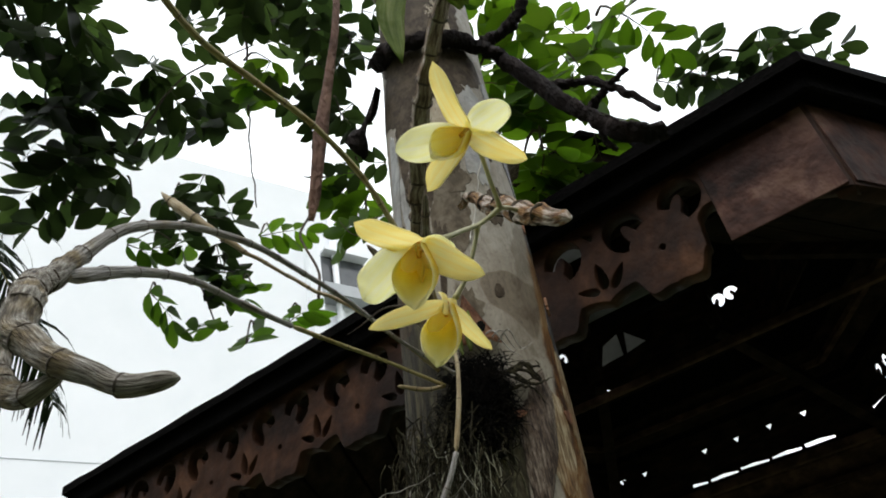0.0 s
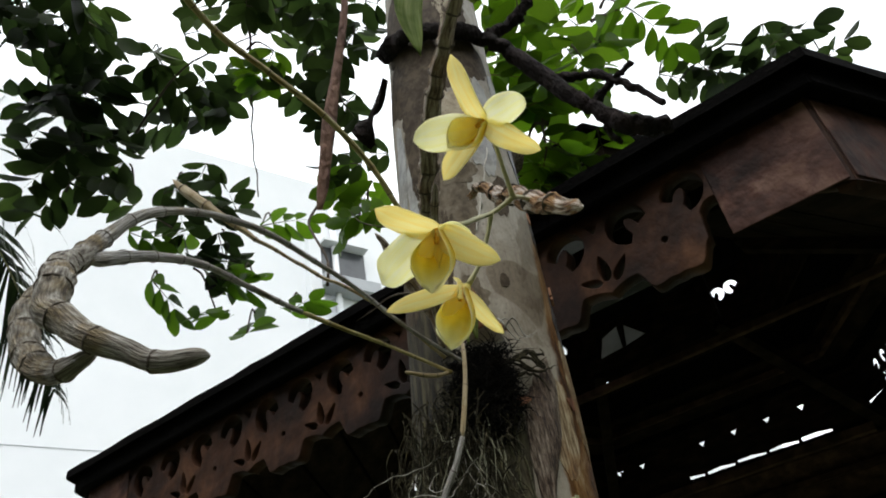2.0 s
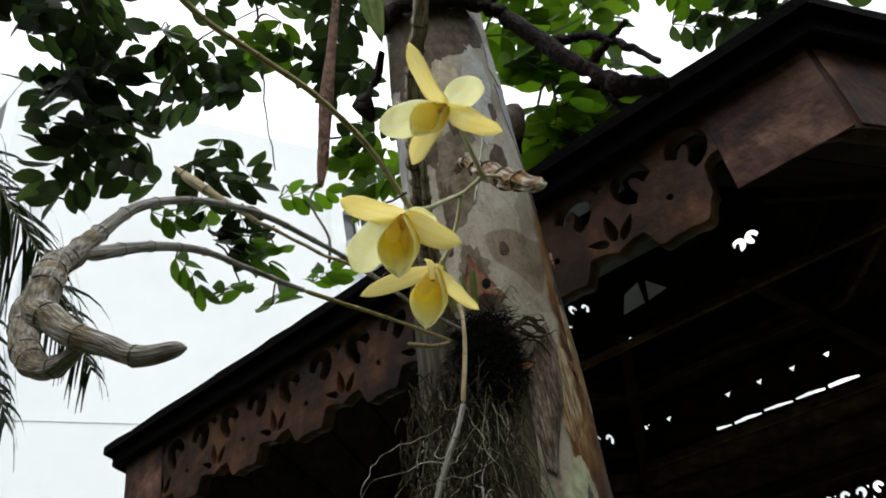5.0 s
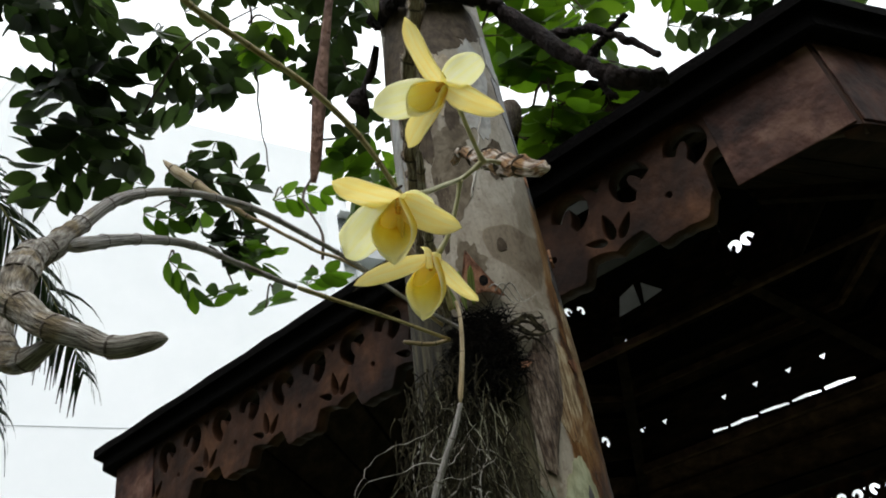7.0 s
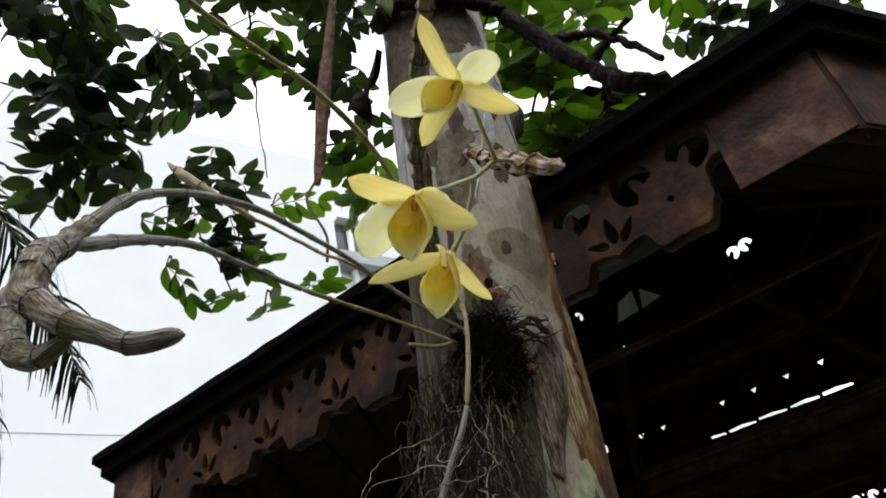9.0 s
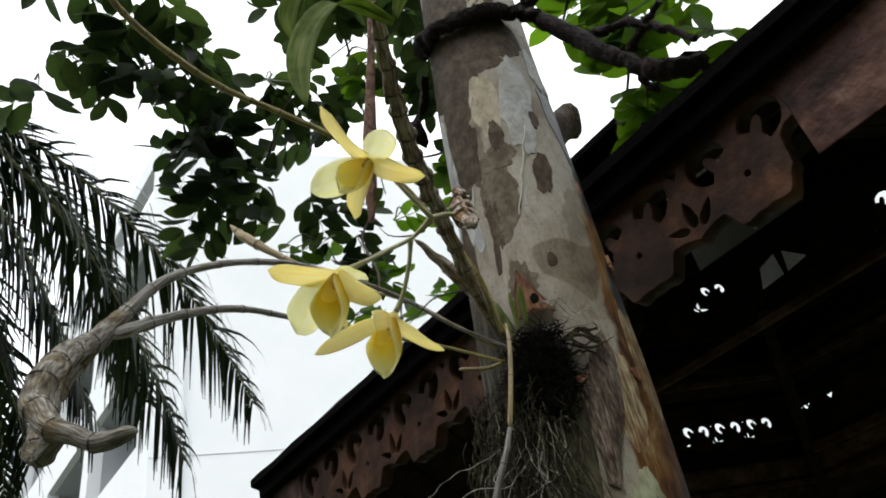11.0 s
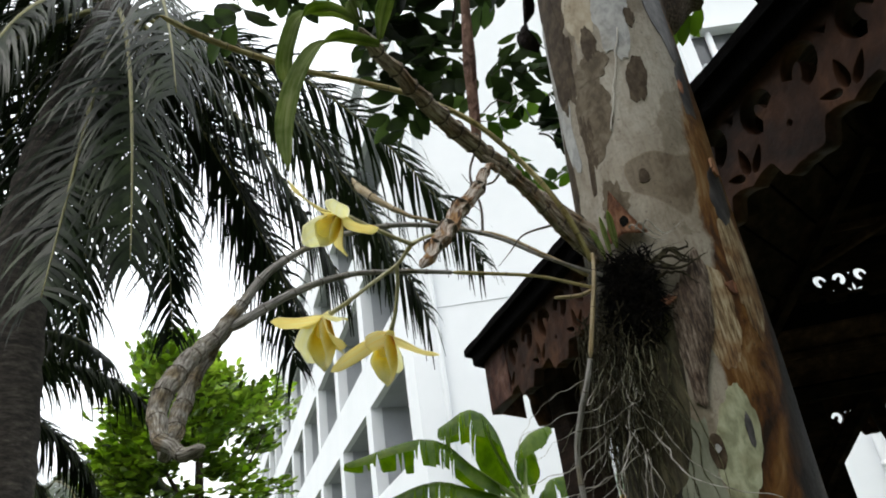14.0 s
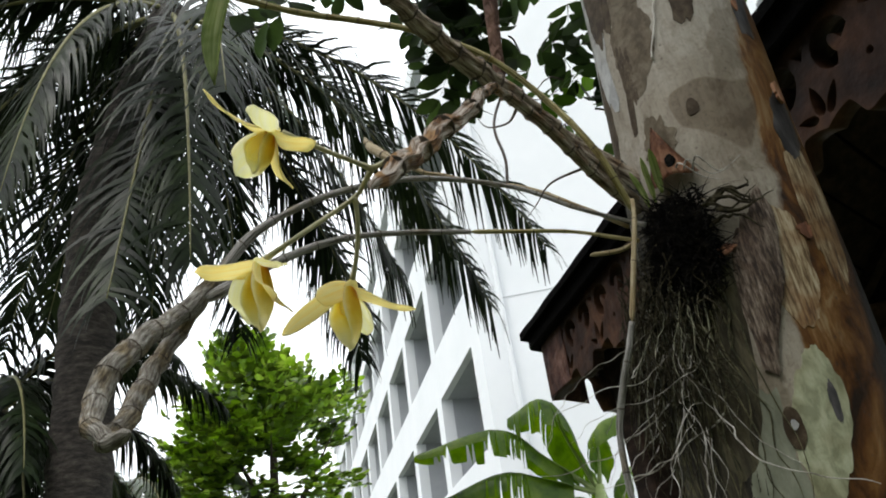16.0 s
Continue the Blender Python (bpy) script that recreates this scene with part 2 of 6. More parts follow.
M_ROOT_MOSS = mat("mossy_root", [(0.38, (0.03, 0.03, 0.013)), (0.5, (0.075, 0.07, 0.032)), (0.65, (0.16, 0.145, 0.075))], 60, 0.85, 0.4)
M_FLAKE_WHITE = mat("blue_white_bark", [(0.38, (0.29, 0.295, 0.29)), (0.500, (0.4, 0.405, 0.395)), (0.62, (0.46, 0.465, 0.45))], 80, 0.62, 0.1, 220, stretch=(1, 1, 0.7), detail=9.0, distort=0.4, spec=0.25, patch=((0.82, 0.79, 0.74), 22, 0.46, 0.66))
M_FLAKE_BEIGE = mat("beige_bark", [(0.38, (0.29, 0.24, 0.165)), (0.500, (0.39, 0.335, 0.24)), (0.62, (0.44, 0.39, 0.295))], 80, 0.62, 0.1, 220, stretch=(1, 1, 0.7), detail=9.0, distort=0.4, spec=0.2, patch=((0.82, 0.79, 0.74), 22, 0.46, 0.66))
M_FLAKE_BROWN = mat("brown_bark", [(0.38, (0.04, 0.028, 0.017)), (0.500, (0.066, 0.049, 0.031)), (0.62, (0.1, 0.077, 0.051))], 80, 0.62, 0.1, 220, stretch=(1, 1, 0.7), detail=9.0, distort=0.4, spec=0.1, patch=((0.82, 0.79, 0.74), 22, 0.46, 0.66))
M_FLAKE_GREEN = mat("grey_green_bark", [(0.393, (0.224, 0.237, 0.143)), (0.500, (0.330, 0.347, 0.219)), (0.607, (0.413, 0.424, 0.286))], 90, 0.5, 0.12, 250, stretch=(1, 1, 0.5), detail=9.0, distort=0.4, patch=((0.72, 0.68, 0.6), 26, 0.46, 0.66))
M_FLAKE_ORANGE = mat("orange_inner_bark", [(0.402, (0.12, 0.045, 0.02)), (0.500, (0.27, 0.115, 0.055)), (0.598, (0.38, 0.2, 0.11))], 90, 0.75, 0.4, 250, stretch=(1, 1, 0.3))
M_FLAKE_TAN = mat("tan_olive_bark", [(0.4, (0.085, 0.066, 0.042)), (0.500, (0.125, 0.102, 0.069)), (0.6, (0.17, 0.142, 0.1))], 80, 0.62, 0.1, 220, stretch=(1, 1, 0.7), detail=9.0, distort=0.4, spec=0.12, patch=((0.82, 0.79, 0.74), 22, 0.46, 0.66))
M_FLAKE_STRAW = mat("straw_split_bark", [(0.39, (0.1, 0.062, 0.024)), (0.465, (0.22, 0.155, 0.08)), (0.535, (0.35, 0.275, 0.16)), (0.613, (0.45, 0.38, 0.26))], 330, 0.7, 0.15, 500, stretch=(1, 1, 0.1), detail=10.0, patch=((0.55, 0.4, 0.26), 25, 0.46, 0.58))
M_FLAKE_WET = mat("wet_dark_bark", [(0.370, (0.012, 0.012, 0.013)), (0.500, (0.035, 0.034, 0.034)), (0.643, (0.09, 0.085, 0.085))], 60, 0.45, 0.1, 200, stretch=(1, 1, 0.4), detail=9.0)
M_BARK_STRIP = mat("scaly_old_bark", [(0.38, (0.035, 0.022, 0.015)), (0.46, (0.09, 0.064, 0.045)), (0.54, (0.175, 0.135, 0.1)), (0.64, (0.3, 0.25, 0.2))], 420, 0.85, 0.5, 500, stretch=(1, 1, .16), detail=12, patch=((0.45, 0.36, 0.3), 20, 0.46, 0.6))
M_MOSS_BARK = mat("mossy_dark_bark", [(0.388, (0.012, 0.01, 0.006)), (0.500, (0.035, 0.029, 0.016)), (0.612, (0.085, 0.073, 0.04))], 110, 0.85, 0.4, 200, stretch=(1, 1, 0.15), detail=9.0)
M_MOSS_OLIVE = mat("olive_mossy_shaded_bark", [(0.38, (0.03, 0.026, 0.013)), (0.5, (0.068, 0.06, 0.032)), (0.62, (0.12, 0.108, 0.062))], 110, 0.85, 0.3, 200, stretch=(1, 1, 0.2), detail=9.0, patch=((0.55, 0.5, 0.42), 30, 0.46, 0.6))
M_FLAKE_DULL = mat("dull_grey_green_bark", [(0.36, (0.12, 0.128, 0.085)), (0.5, (0.18, 0.192, 0.135)), (0.64, (0.25, 0.262, 0.195))], 55, 0.5, 0.04, 250, stretch=(1, 1, 0.4), detail=9.0)


def trunk_material():
    """Smooth plated bark: sharp-edged patches of grey, cream and brown, fine upright streaks, an orange and black stain down one side."""
    m = bpy.data.materials.new("mottled_smooth_bark")
    m.use_nodes = True
    nt = m.node_tree
    n, l = nt.nodes, nt.links
    b = n["Principled BSDF"]
    tc = n.new("ShaderNodeTexCoord")

    def scaled(z):
        mp = n.new("ShaderNodeMapping")
        mp.inputs["Scale"].default_value = (1, 1, z)
        l.new(tc.outputs["Object"], mp.inputs[0])
        return mp.outputs[0]

    def noise_tex(scale, detail, z, distort=0.0, rough=0.5):
        t = n.new("ShaderNodeTexNoise")
        t.inputs["Scale"].default_value, t.inputs["Detail"].default_value = scale, detail
        t.inputs["Distortion"].default_value, t.inputs["Roughness"].default_value = distort, rough
        l.new(scaled(z), t.inputs["Vector"])
        return t.outputs["Fac"]

    def mixed(fac, a, c, mode="MIX"):
        x = n.new("ShaderNodeMix")
        x.data_type, x.blend_type = "RGBA", mode
        if isinstance(fac, float):
            x.inputs[0].default_value = fac
        else:
            l.new(fac, x.inputs[0])
        for sock, v in ((x.inputs[6], a), (x.inputs[7], c)):
            if isinstance(v, tuple):
                sock.default_value = (*v, 1)
            else:
                l.new(v, sock)
        return x.outputs[2]

    plates = ramp(nt, [(0.0, (0.15, 0.122, 0.085)), (0.36, (0.17, 0.14, 0.1)), (0.372, (0.282, 0.254, 0.205)), (0.46, (0.302, 0.277, 0.229)), (0.52, (0.34, 0.317, 0.27)),
                       (0.6, (0.362, 0.343, 0.297)), (0.668, (0.351, 0.332, 0.286)), (0.68, (0.388, 0.377, 0.34))])
    l.new(noise_tex(7.0, 2.5, 0.7, 0.5), plates.inputs[0])
    streak = ramp(nt, [(0.36, (0.62, 0.57, 0.5)), (0.47, (0.92, 0.9, 0.87)), (0.62, (1.1, 1.1, 1.09))])
    l.new(noise_tex(34, 8, 0.6, 0.6, 0.62), streak.inputs[0])
    base = mixed(0.6, plates.outputs[0], streak.outputs[0], "MULTIPLY")
    fine = ramp(nt, [(0.38, (0.55, 0.5, 0.43)), (0.47, (0.95, 0.93, 0.9)), (0.6, (1.12, 1.12, 1.11))])
    l.new(noise_tex(190, 10, 0.8, 0.8, 0.72), fine.inputs[0])
    base = mixed(0.5, base, fine.outputs[0], "MULTIPLY")
    blotch = ramp(nt, [(0.4, (0.55, 0.5, 0.42)), (0.43, (0.95, 0.93, 0.9)), (0.62, (1.06, 1.06, 1.06))])
    l.new(noise_tex(15, 5, 0.7, 0.4, 0.55), blotch.inputs[0])
    base = mixed(0.7, base, blotch.outputs[0], "MULTIPLY")
    # wet stain that winds down one side: orange-brown, then black
    dot = n.new("ShaderNodeVectorMath")
    dot.operation = "DOT_PRODUCT"
    dot.inputs[1].default_value = (0.342, 0.94, -0.0367 - 0.115)
    l.new(tc.outputs["Object"], dot.inputs[0])
    add = n.new("ShaderNodeMath")
    add.operation = "MULTIPLY_ADD"
    add.inputs[1].default_value = 0.06
    l.new(noise_tex(16, 8, 0.45, 0.5, 0.62), add.inputs[0])
    l.new(dot.outputs["Value"], add.inputs[2])
    stain = ramp(nt, [(0.38, (0.014, 0.008, 0.004)), (0.45, (0.06, 0.023, 0.005)), (0.51, (0.11, 0.048, 0.01)), (0.57, (0.165, 0.083, 0.023)), (0.66, (0.28, 0.195, 0.1))])
    l.new(noise_tex(20, 9, 0.5, 0.9, 0.66), stain.inputs[0])
    black = ramp(nt, [(0.4, (0.006, 0.006, 0.006)), (0.52, (0.022, 0.017, 0.013)), (0.62, (0.09, 0.055, 0.028))])
    l.new(noise_tex(18, 8, 0.3, 0.5, 0.6), black.inputs[0])
    for start, band, colour in ((STAIN_FROM, 0.006, stain.outputs[0]), (STAIN_FROM + 0.054, 0.012, black.outputs[0])):
        mr = n.new("ShaderNodeMapRange")
        mr.inputs[1].default_value, mr.inputs[2].default_value = start, start + band
        l.new(add.outputs[0], mr.inputs[0])
        base = mixed(mr.outputs[0], base, colour)
    # fine upright grain over all of it
    grain = ramp(nt, [(0.36, (0.5, 0.46, 0.42)), (0.5, (0.95, 0.95, 0.95)), (0.64, (1.25, 1.22, 1.18))])
    l.new(noise_tex(210, 10, 0.1, 0.3, 0.7), grain.inputs[0])
    base = mixed(0.3, base, grain.outputs[0], "MULTIPLY")
    # specks
    vo = n.new("ShaderNodeTexVoronoi")
    vo.inputs["Scale"].default_value = 75
    l.new(tc.outputs["Object"], vo.inputs["Vector"])
    mr3 = n.new("ShaderNodeMapRange")
    mr3.inputs[1].default_value, mr3.inputs[2].default_value, mr3.inputs[3].default_value, mr3.inputs[4].default_value = 0.05, 0.13, 0.5, 0.0
    l.new(vo.outputs["Distance"], mr3.inputs[0])
    base = mixed(mr3.outputs[0], base, (0.04, 0.033, 0.026))
    l.new(base, b.inputs["Base Color"])
    bp = n.new("ShaderNodeBump")
    bp.inputs["Strength"].default_value, bp.inputs["Distance"].default_value = 0.45, 0.004
    l.new(noise_tex(70, 12, 0.5, 0.4, 0.7), bp.inputs["Height"])
    l.new(bp.outputs[0], b.inputs["Normal"])
    b.inputs["Roughness"].default_value, b.inputs["Specular IOR Level"].default_value = 0.55, 0.18
    return m


STAIN_FROM = -0.184 + 0.02
M_TRUNK = trunk_material()


# ---------------------------------------------------------------- mesh helpers
def part(name, bm, material, parent=None, label="", smooth=True):
    me = bpy.data.meshes.new(name)
    bm.normal_update()
    bm.to_mesh(me)
    bm.free()
    for mm in (material if isinstance(material, (list, tuple)) else [material]):
        me.materials.append(mm)
    if smooth:
        me.polygons.foreach_set("use_smooth", [True] * len(me.polygons))
    ob = new(name, me)
    ob.parent = parent
    return tagged(ob, label)


def thing(name, label, category, group="", kind="", at=(0, 0, 0)):
    ob = new(name)
    ob.location = at
    return tagged(ob, label, category, group, kind)


def box(bm, lo, hi, bevel=0.0, m=None):
    g = bmesh.ops.create_cube(bm, size=1.0)["verts"]
    lo, hi = Vector(lo), Vector(hi)
    for v in g:
        v.co = Vector([lo[i] + (v.co[i] + 0.5) * (hi[i] - lo[i]) for i in range(3)])
    if bevel:
        ed = list({e for v in g for e in v.link_edges})
        g = list({v for f in bmesh.ops.bevel(bm, geom=ed, offset=bevel, segments=1, affect="EDGES", profile=0.5)["faces"] for v in f.verts} | {v for v in g if v.is_valid})
    if m is not None:
        for v in g:
            v.co = m @ v.co
    return g


def catmull(pts, n):
    """n points along a smooth line through pts."""
    P = [Vector(p) for p in pts]
    P = [2 * P[0] - P[1]] + P + [2 * P[-1] - P[-2]]
    seg = len(P) - 3
    out = []
    for i in range(n):
        u = i / (n - 1) * seg
        k = min(int(u), seg - 1)
        t = u - k
        a, b, c, d = P[k:k + 4]
        out.append(0.5 * ((2 * b) + (c - a) * t + (2 * a - 5 * b + 4 * c - d) * t * t + (3 * b - a - 3 * c + d) * t ** 3))
    return out


def lerp_list(vals, u):
    x = u * (len(vals) - 1)
    k = min(int(x), len(vals) - 2)
    return vals[k] + (vals[k + 1] - vals[k]) * (x - k)


def tube(bm, line, radius, sides=8, shape=None, caps=True):
    """Sweep a ring along line; radius(u) in metres; shape(u, angle) scales it."""
    uvl = bm.loops.layers.uv.verify()
    run = [0.0]
    for p, q in zip(line, line[1:]):
        run.append(run[-1] + (Vector(q) - Vector(p)).length)
    rings, ref = [], None
    n = len(line)
    for i, p in enumerate(line):
        d = (line[min(i + 1, n - 1)] - line[max(i - 1, 0)]).normalized()
        if ref is None:
            ref = d.orthogonal().normalized()
        ref = (ref - d * ref.dot(d)).normalized()
        bi = d.cross(ref)
        u = i / (n - 1)
        r = radius(u)
        ring = []
        for k in range(sides):
            a = 2 * math.pi * k / sides
            s = r * (shape(u, a) if shape else 1)
            ring.append(bm.verts.new(p + (ref * math.cos(a) + bi * math.sin(a)) * s))
        rings.append(ring)
    for i, (a, b) in enumerate(zip(rings, rings[1:])):
        for k in range(sides):
            f = bm.faces.new((a[k], a[(k + 1) % sides], b[(k + 1) % sides], b[k]))
            for lp, (s, w) in zip(f.loops, ((i, k), (i, k + 1), (i + 1, k + 1), (i + 1, k))):
                lp[uvl].uv = (run[s], 0.04 * w / sides)
    if caps:
        bm.faces.new(rings[0][::-1])
        bm.faces.new(rings[-1])
    return rings


def blade(bm, line, width, side, cup=0.15, across=4, thick=0.0004, wave=0.0, seed=0):
    """A leaf or petal along line: width(u) is half the breadth, side its direction, cup: how far the edges rise."""
    n = len(line)
    uvl = bm.loops.layers.uv.verify()
    top, bot, place = [], [], {}
    run = 0.0
    for i, p in enumerate(line):
        d = (line[min(i + 1, n - 1)] - line[max(i - 1, 0)]).normalized()
        s = (side - d * side.dot(d)).normalized()
        nn = d.cross(s)
        u = i / (n - 1)
        if i:
            run += (line[i] - line[i - 1]).length
        w = max(width(u), 1e-5)
        rt, rb = [], []
        for k in range(across + 1):
            x = 2 * k / across - 1
            q = p + s * (x * w) + nn * (cup * w * x * x + wave * w * math.sin(9 * u + seed + 2.2 * x) * abs(x))
            for row, sg in ((rt, 1), (rb, -1)):
                v = bm.verts.new(q + nn * thick * sg)
                place[v] = (run, x * (0.004 + 0.4 * w))
                row.append(v)
        top.append(rt)
        bot.append(rb)
    faces = []
    for i in range(n - 1):
        for k in range(across):
            faces.append((top[i][k], top[i][k + 1], top[i + 1][k + 1], top[i + 1][k]))
            faces.append((bot[i][k], bot[i + 1][k], bot[i + 1][k + 1], bot[i][k + 1]))
        for k in (0, across):
            q = (top[i][k], top[i + 1][k], bot[i + 1][k], bot[i][k])
            faces.append(q if k == 0 else q[::-1])
    for i in (0, n - 1):
        for k in range(across):
            q = (top[i][k], bot[i][k], bot[i][k + 1], top[i][k + 1])
            faces.append(q if i == 0 else q[::-1])
    for q in faces:
        for lp in bm.faces.new(q).loops:
            lp[uvl].uv = place[lp.vert]


def flat_mesh(name, outline, holes, thick):
    """A board cut from an outline with holes, in x and z, of that thickness along y."""
    cu = bpy.data.curves.new(name, "CURVE")
    cu.dimensions, cu.fill_mode, cu.extrude = "2D", "BOTH", thick / 2
    cu.bevel_depth, cu.bevel_resolution = 0.0012, 0
    for loop in [outline] + holes:
        sp = cu.splines.new("POLY")
        sp.points.add(len(loop) - 1)
        for q, (x, z) in zip(sp.points, loop):
            q.co = (x, z, 0, 1)
        sp.use_cyclic_u = True
    tmp = bpy.data.objects.new(name, cu)
    scene.collection.objects.link(tmp)
    bpy.context.view_layer.update()
    me = bpy.data.meshes.new_from_object(tmp.evaluated_get(bpy.context.evaluated_depsgraph_get()))
    bpy.data.objects.remove(tmp)
    me.transform(Matrix(((1, 0, 0, 0), (0, 0, -1, 0), (0, 1, 0, 0), (0, 0, 0, 1))))
    return me

# ---------------------------------------------------------------- ground
bm = bmesh.new()
bmesh.ops.create_grid(bm, x_segments=8, y_segments=8, size=600)
tagged(part("ground", bm, M_GROUND), "dark earth with patchy grass round the trees", "ground", kind="structure")

# plain unseen walls behind the path, added to block light from the low sky
M_BLOCKER = mat("dark_light_blocker", [(0.3, (0.05, 0.055, 0.045)), (0.6, (0.09, 0.095, 0.08)), (0.85, (0.14, 0.14, 0.12))], 2.0, 0.9, 0.2, 40)
for nm, lo, hi in (("blocker_south", (-9, -7.3, 0), (6.3, -7, 6.0)), ("blocker_east", (6, -7, 0), (6.3, 9, 6.0))):
    bm = bmesh.new()
    box(bm, lo, hi)
    tagged(part(nm, bm, M_BLOCKER, smooth=False), "plain added wall, unseen, that blocks low sky light", "wall", kind="structure")

# ---------------------------------------------------------------- gazebo, six-sided, with fretwork boards under the eaves
SIDE = 1.78
CX, CY = -0.81, 0.95 + SIDE * math.sqrt(3) / 2
gazebo = thing("gazebo", "dark red timber gazebo with fretwork boards and black wet roof", "gazebo", at=(CX - 0.05, CY, 0.009))
gazebo.rotation_euler.y = radians(1.37)          # the old frame has settled to one side


def hexpt(apothem, k, z):
    r = apothem / math.cos(radians(30))
    a = radians(-120 + 60 * k)
    return Vector((r * math.cos(a), r * math.sin(a), z))


def crescent(cx, cz, flip, f=1.0):
    """A fat comma: the outer bow and an inner tongue; flip -1 mirrors it."""
    out = []
    for i in range(15):
        a = radians(-62 + 262 * i / 14)
        out.append((0.0355 * math.cos(a), 0.039 * math.sin(a)))
    for i in range(10):
        a = radians(196 - 226 * i / 9)
        out.append((0.0085 * math.cos(a) - 0.004, 0.02 * math.sin(a) - 0.0115))
    tilt = radians(-24 * flip)
    res = []
    for x, z in out:
        x, z = x * flip * f, z * f
        res.append((cx + x * math.cos(tilt) - z * math.sin(tilt), cz + x * math.sin(tilt) + z * math.cos(tilt)))
    return res


def leafcut(cx, cz, ang, ln, wd):
    """A pointed leaf, blunt end first."""
    res = []
    for i in range(12):
        u = 2 * math.pi * i / 12
        x, z = ln * math.cos(u), wd * math.sin(u) * (1 - 0.45 * math.cos(u))
        a = radians(ang)
        res.append((cx + x * math.cos(a) - z * math.sin(a), cz + x * math.sin(a) + z * math.cos(a)))
    return res


def fretboard(name, length, low, high, style="fret", start=0.26, thick=0.022, f=1.0, blank=None):
    """Repeats of a facing pair of commas over a round hole, a three-leaved cut between them, lobes along the lower edge."""
    half, rep = length / 2, 0.2084 * f
    first = half - start
    outline = [(-half, high), (half, high), (half, low + 0.012)]
    n = 400
    for i in range(n + 1):
        x = half - 0.165 - (length - 0.33) * i / n
        ph = (x - first) / rep
        w = abs(((ph + 0.5) % 1) - 0.5) * 2          # 0 under the lobe, 1 at the notch
        sw = min(1.0, max(0.0, (w - 0.36) / 0.2))
        z = low + f * (0.033 * sw * sw * (3 - 2 * sw) - 0.011 * max(0.0, (w - 0.62) / 0.38) ** 2 + 0.0015 * math.sin(16 * w) * (1 - sw))
        if f == 1.0 and abs(x - first - 0.086) < 0.027:   # the half comma cut off by the end plank
            z = max(z, low + 0.066 + 0.03 * math.sqrt(1 - ((x - first - 0.086) / 0.027) ** 2))
        outline.append((x, z))
    outline += [(-half, low + 0.012)]
    holes = []
    zd = low + 0.064 * f
    k = 0
    while first - rep * k > -half + 0.06:
        x0 = first - rep * k
        if x0 > -half + 0.17:
            holes += [crescent(x0 + 0.05 * f, zd + 0.062 * f, 1, f), crescent(x0 - 0.047 * f, zd + 0.058 * f, -1, f)]
        elif x0 + 0.05 * f > -half + 0.17:
            holes += [crescent(x0 + 0.05 * f, zd + 0.062 * f, 1, f)]
        if x0 > -half + 0.17:
            holes += [[(x0 + 0.0065 * f * math.cos(a * math.pi / 5), zd + 0.0065 * f * math.sin(a * math.pi / 5)) for a in range(10)]]
        xm = x0 - rep * 0.5
        if xm > -half + 0.12:
            holes += [leafcut(xm - 0.001 * f, zd + 0.004 * f, 94, 0.026 * f, 0.0105 * f), leafcut(xm + 0.0255 * f, zd - 0.008 * f, 52, 0.0235 * f, 0.0085 * f), leafcut(xm - 0.0275 * f, zd - 0.013 * f, 156, 0.0205 * f, 0.0078 * f)]
            holes += [[(xm - 0.013 * f, zd + 0.092 * f), (xm + 0.002 * f, zd + 0.069 * f), (xm + 0.016 * f, zd + 0.09 * f)]]
        k += 1
    if blank:
        holes = [h for h in holes if not blank[0] < h[0][0] < blank[1]]
    holes = [h for h in holes if max(q[1] for q in h) < high - 0.003 and max(q[0] for q in h) < half - 0.1]
    if style != "fret":
        holes = []
        outline = [(-half, high), (half, high), (half, low - 0.02), (-half, low - 0.02)]
    if style == "slit":
        # a row of small three-cornered holes over a long gap
        outline = [(-half, high), (half, high), (half, low - 0.075), (-half, low - 0.075)]
        for i in range(5):
            x = -0.455 + 0.152 * i
            drop = 0.004 * (i % 2)
            holes.append([(x, low - 0.056), (x + 0.138 - 0.06 * (i == 4), low - 0.056 + 0.003 * (i % 3)), (x + 0.138 - 0.06 * (i == 4), low - 0.037 - drop), (x + 0.07, low - 0.035), (x, low - 0.044)])
        for i in range(7):
            x = -0.375 + 0.163 * i
            if i not in (4,):
                holes.append([(x - 0.018, low + 0.103), (x + 0.002, low + 0.074), (x + 0.018, low + 0.1)])
        holes += [crescent(0.565, low + 0.098, 1, 0.5), crescent(0.606, low + 0.1, -1, 0.5)]
    return flat_mesh(name, outline, holes, thick)


board_mesh = fretboard("fascia_board", SIDE, 2.056, 2.262, thick=0.027)
far_mesh = fretboard("fascia_board", SIDE, 2.056, 2.262, f=0.74)
for me in (board_mesh, far_mesh):
    me.materials.append(M_WOOD_RED)
for k in range(6):
    a = radians(60 * k)
    ob = new("fascia_board", far_mesh if k in (2, 3, 4) else board_mesh)
    ob.parent = gazebo
    ap = SIDE * math.sqrt(3) / 2 - (0.011 if k in (2, 3, 4) else 0.0135)
    ob.matrix_basis = Matrix.Rotation(a, 4, "Z") @ Matrix.Translation((0, -ap, 0))
    tagged(ob, "red-brown painted fretwork board with scalloped lower edge")

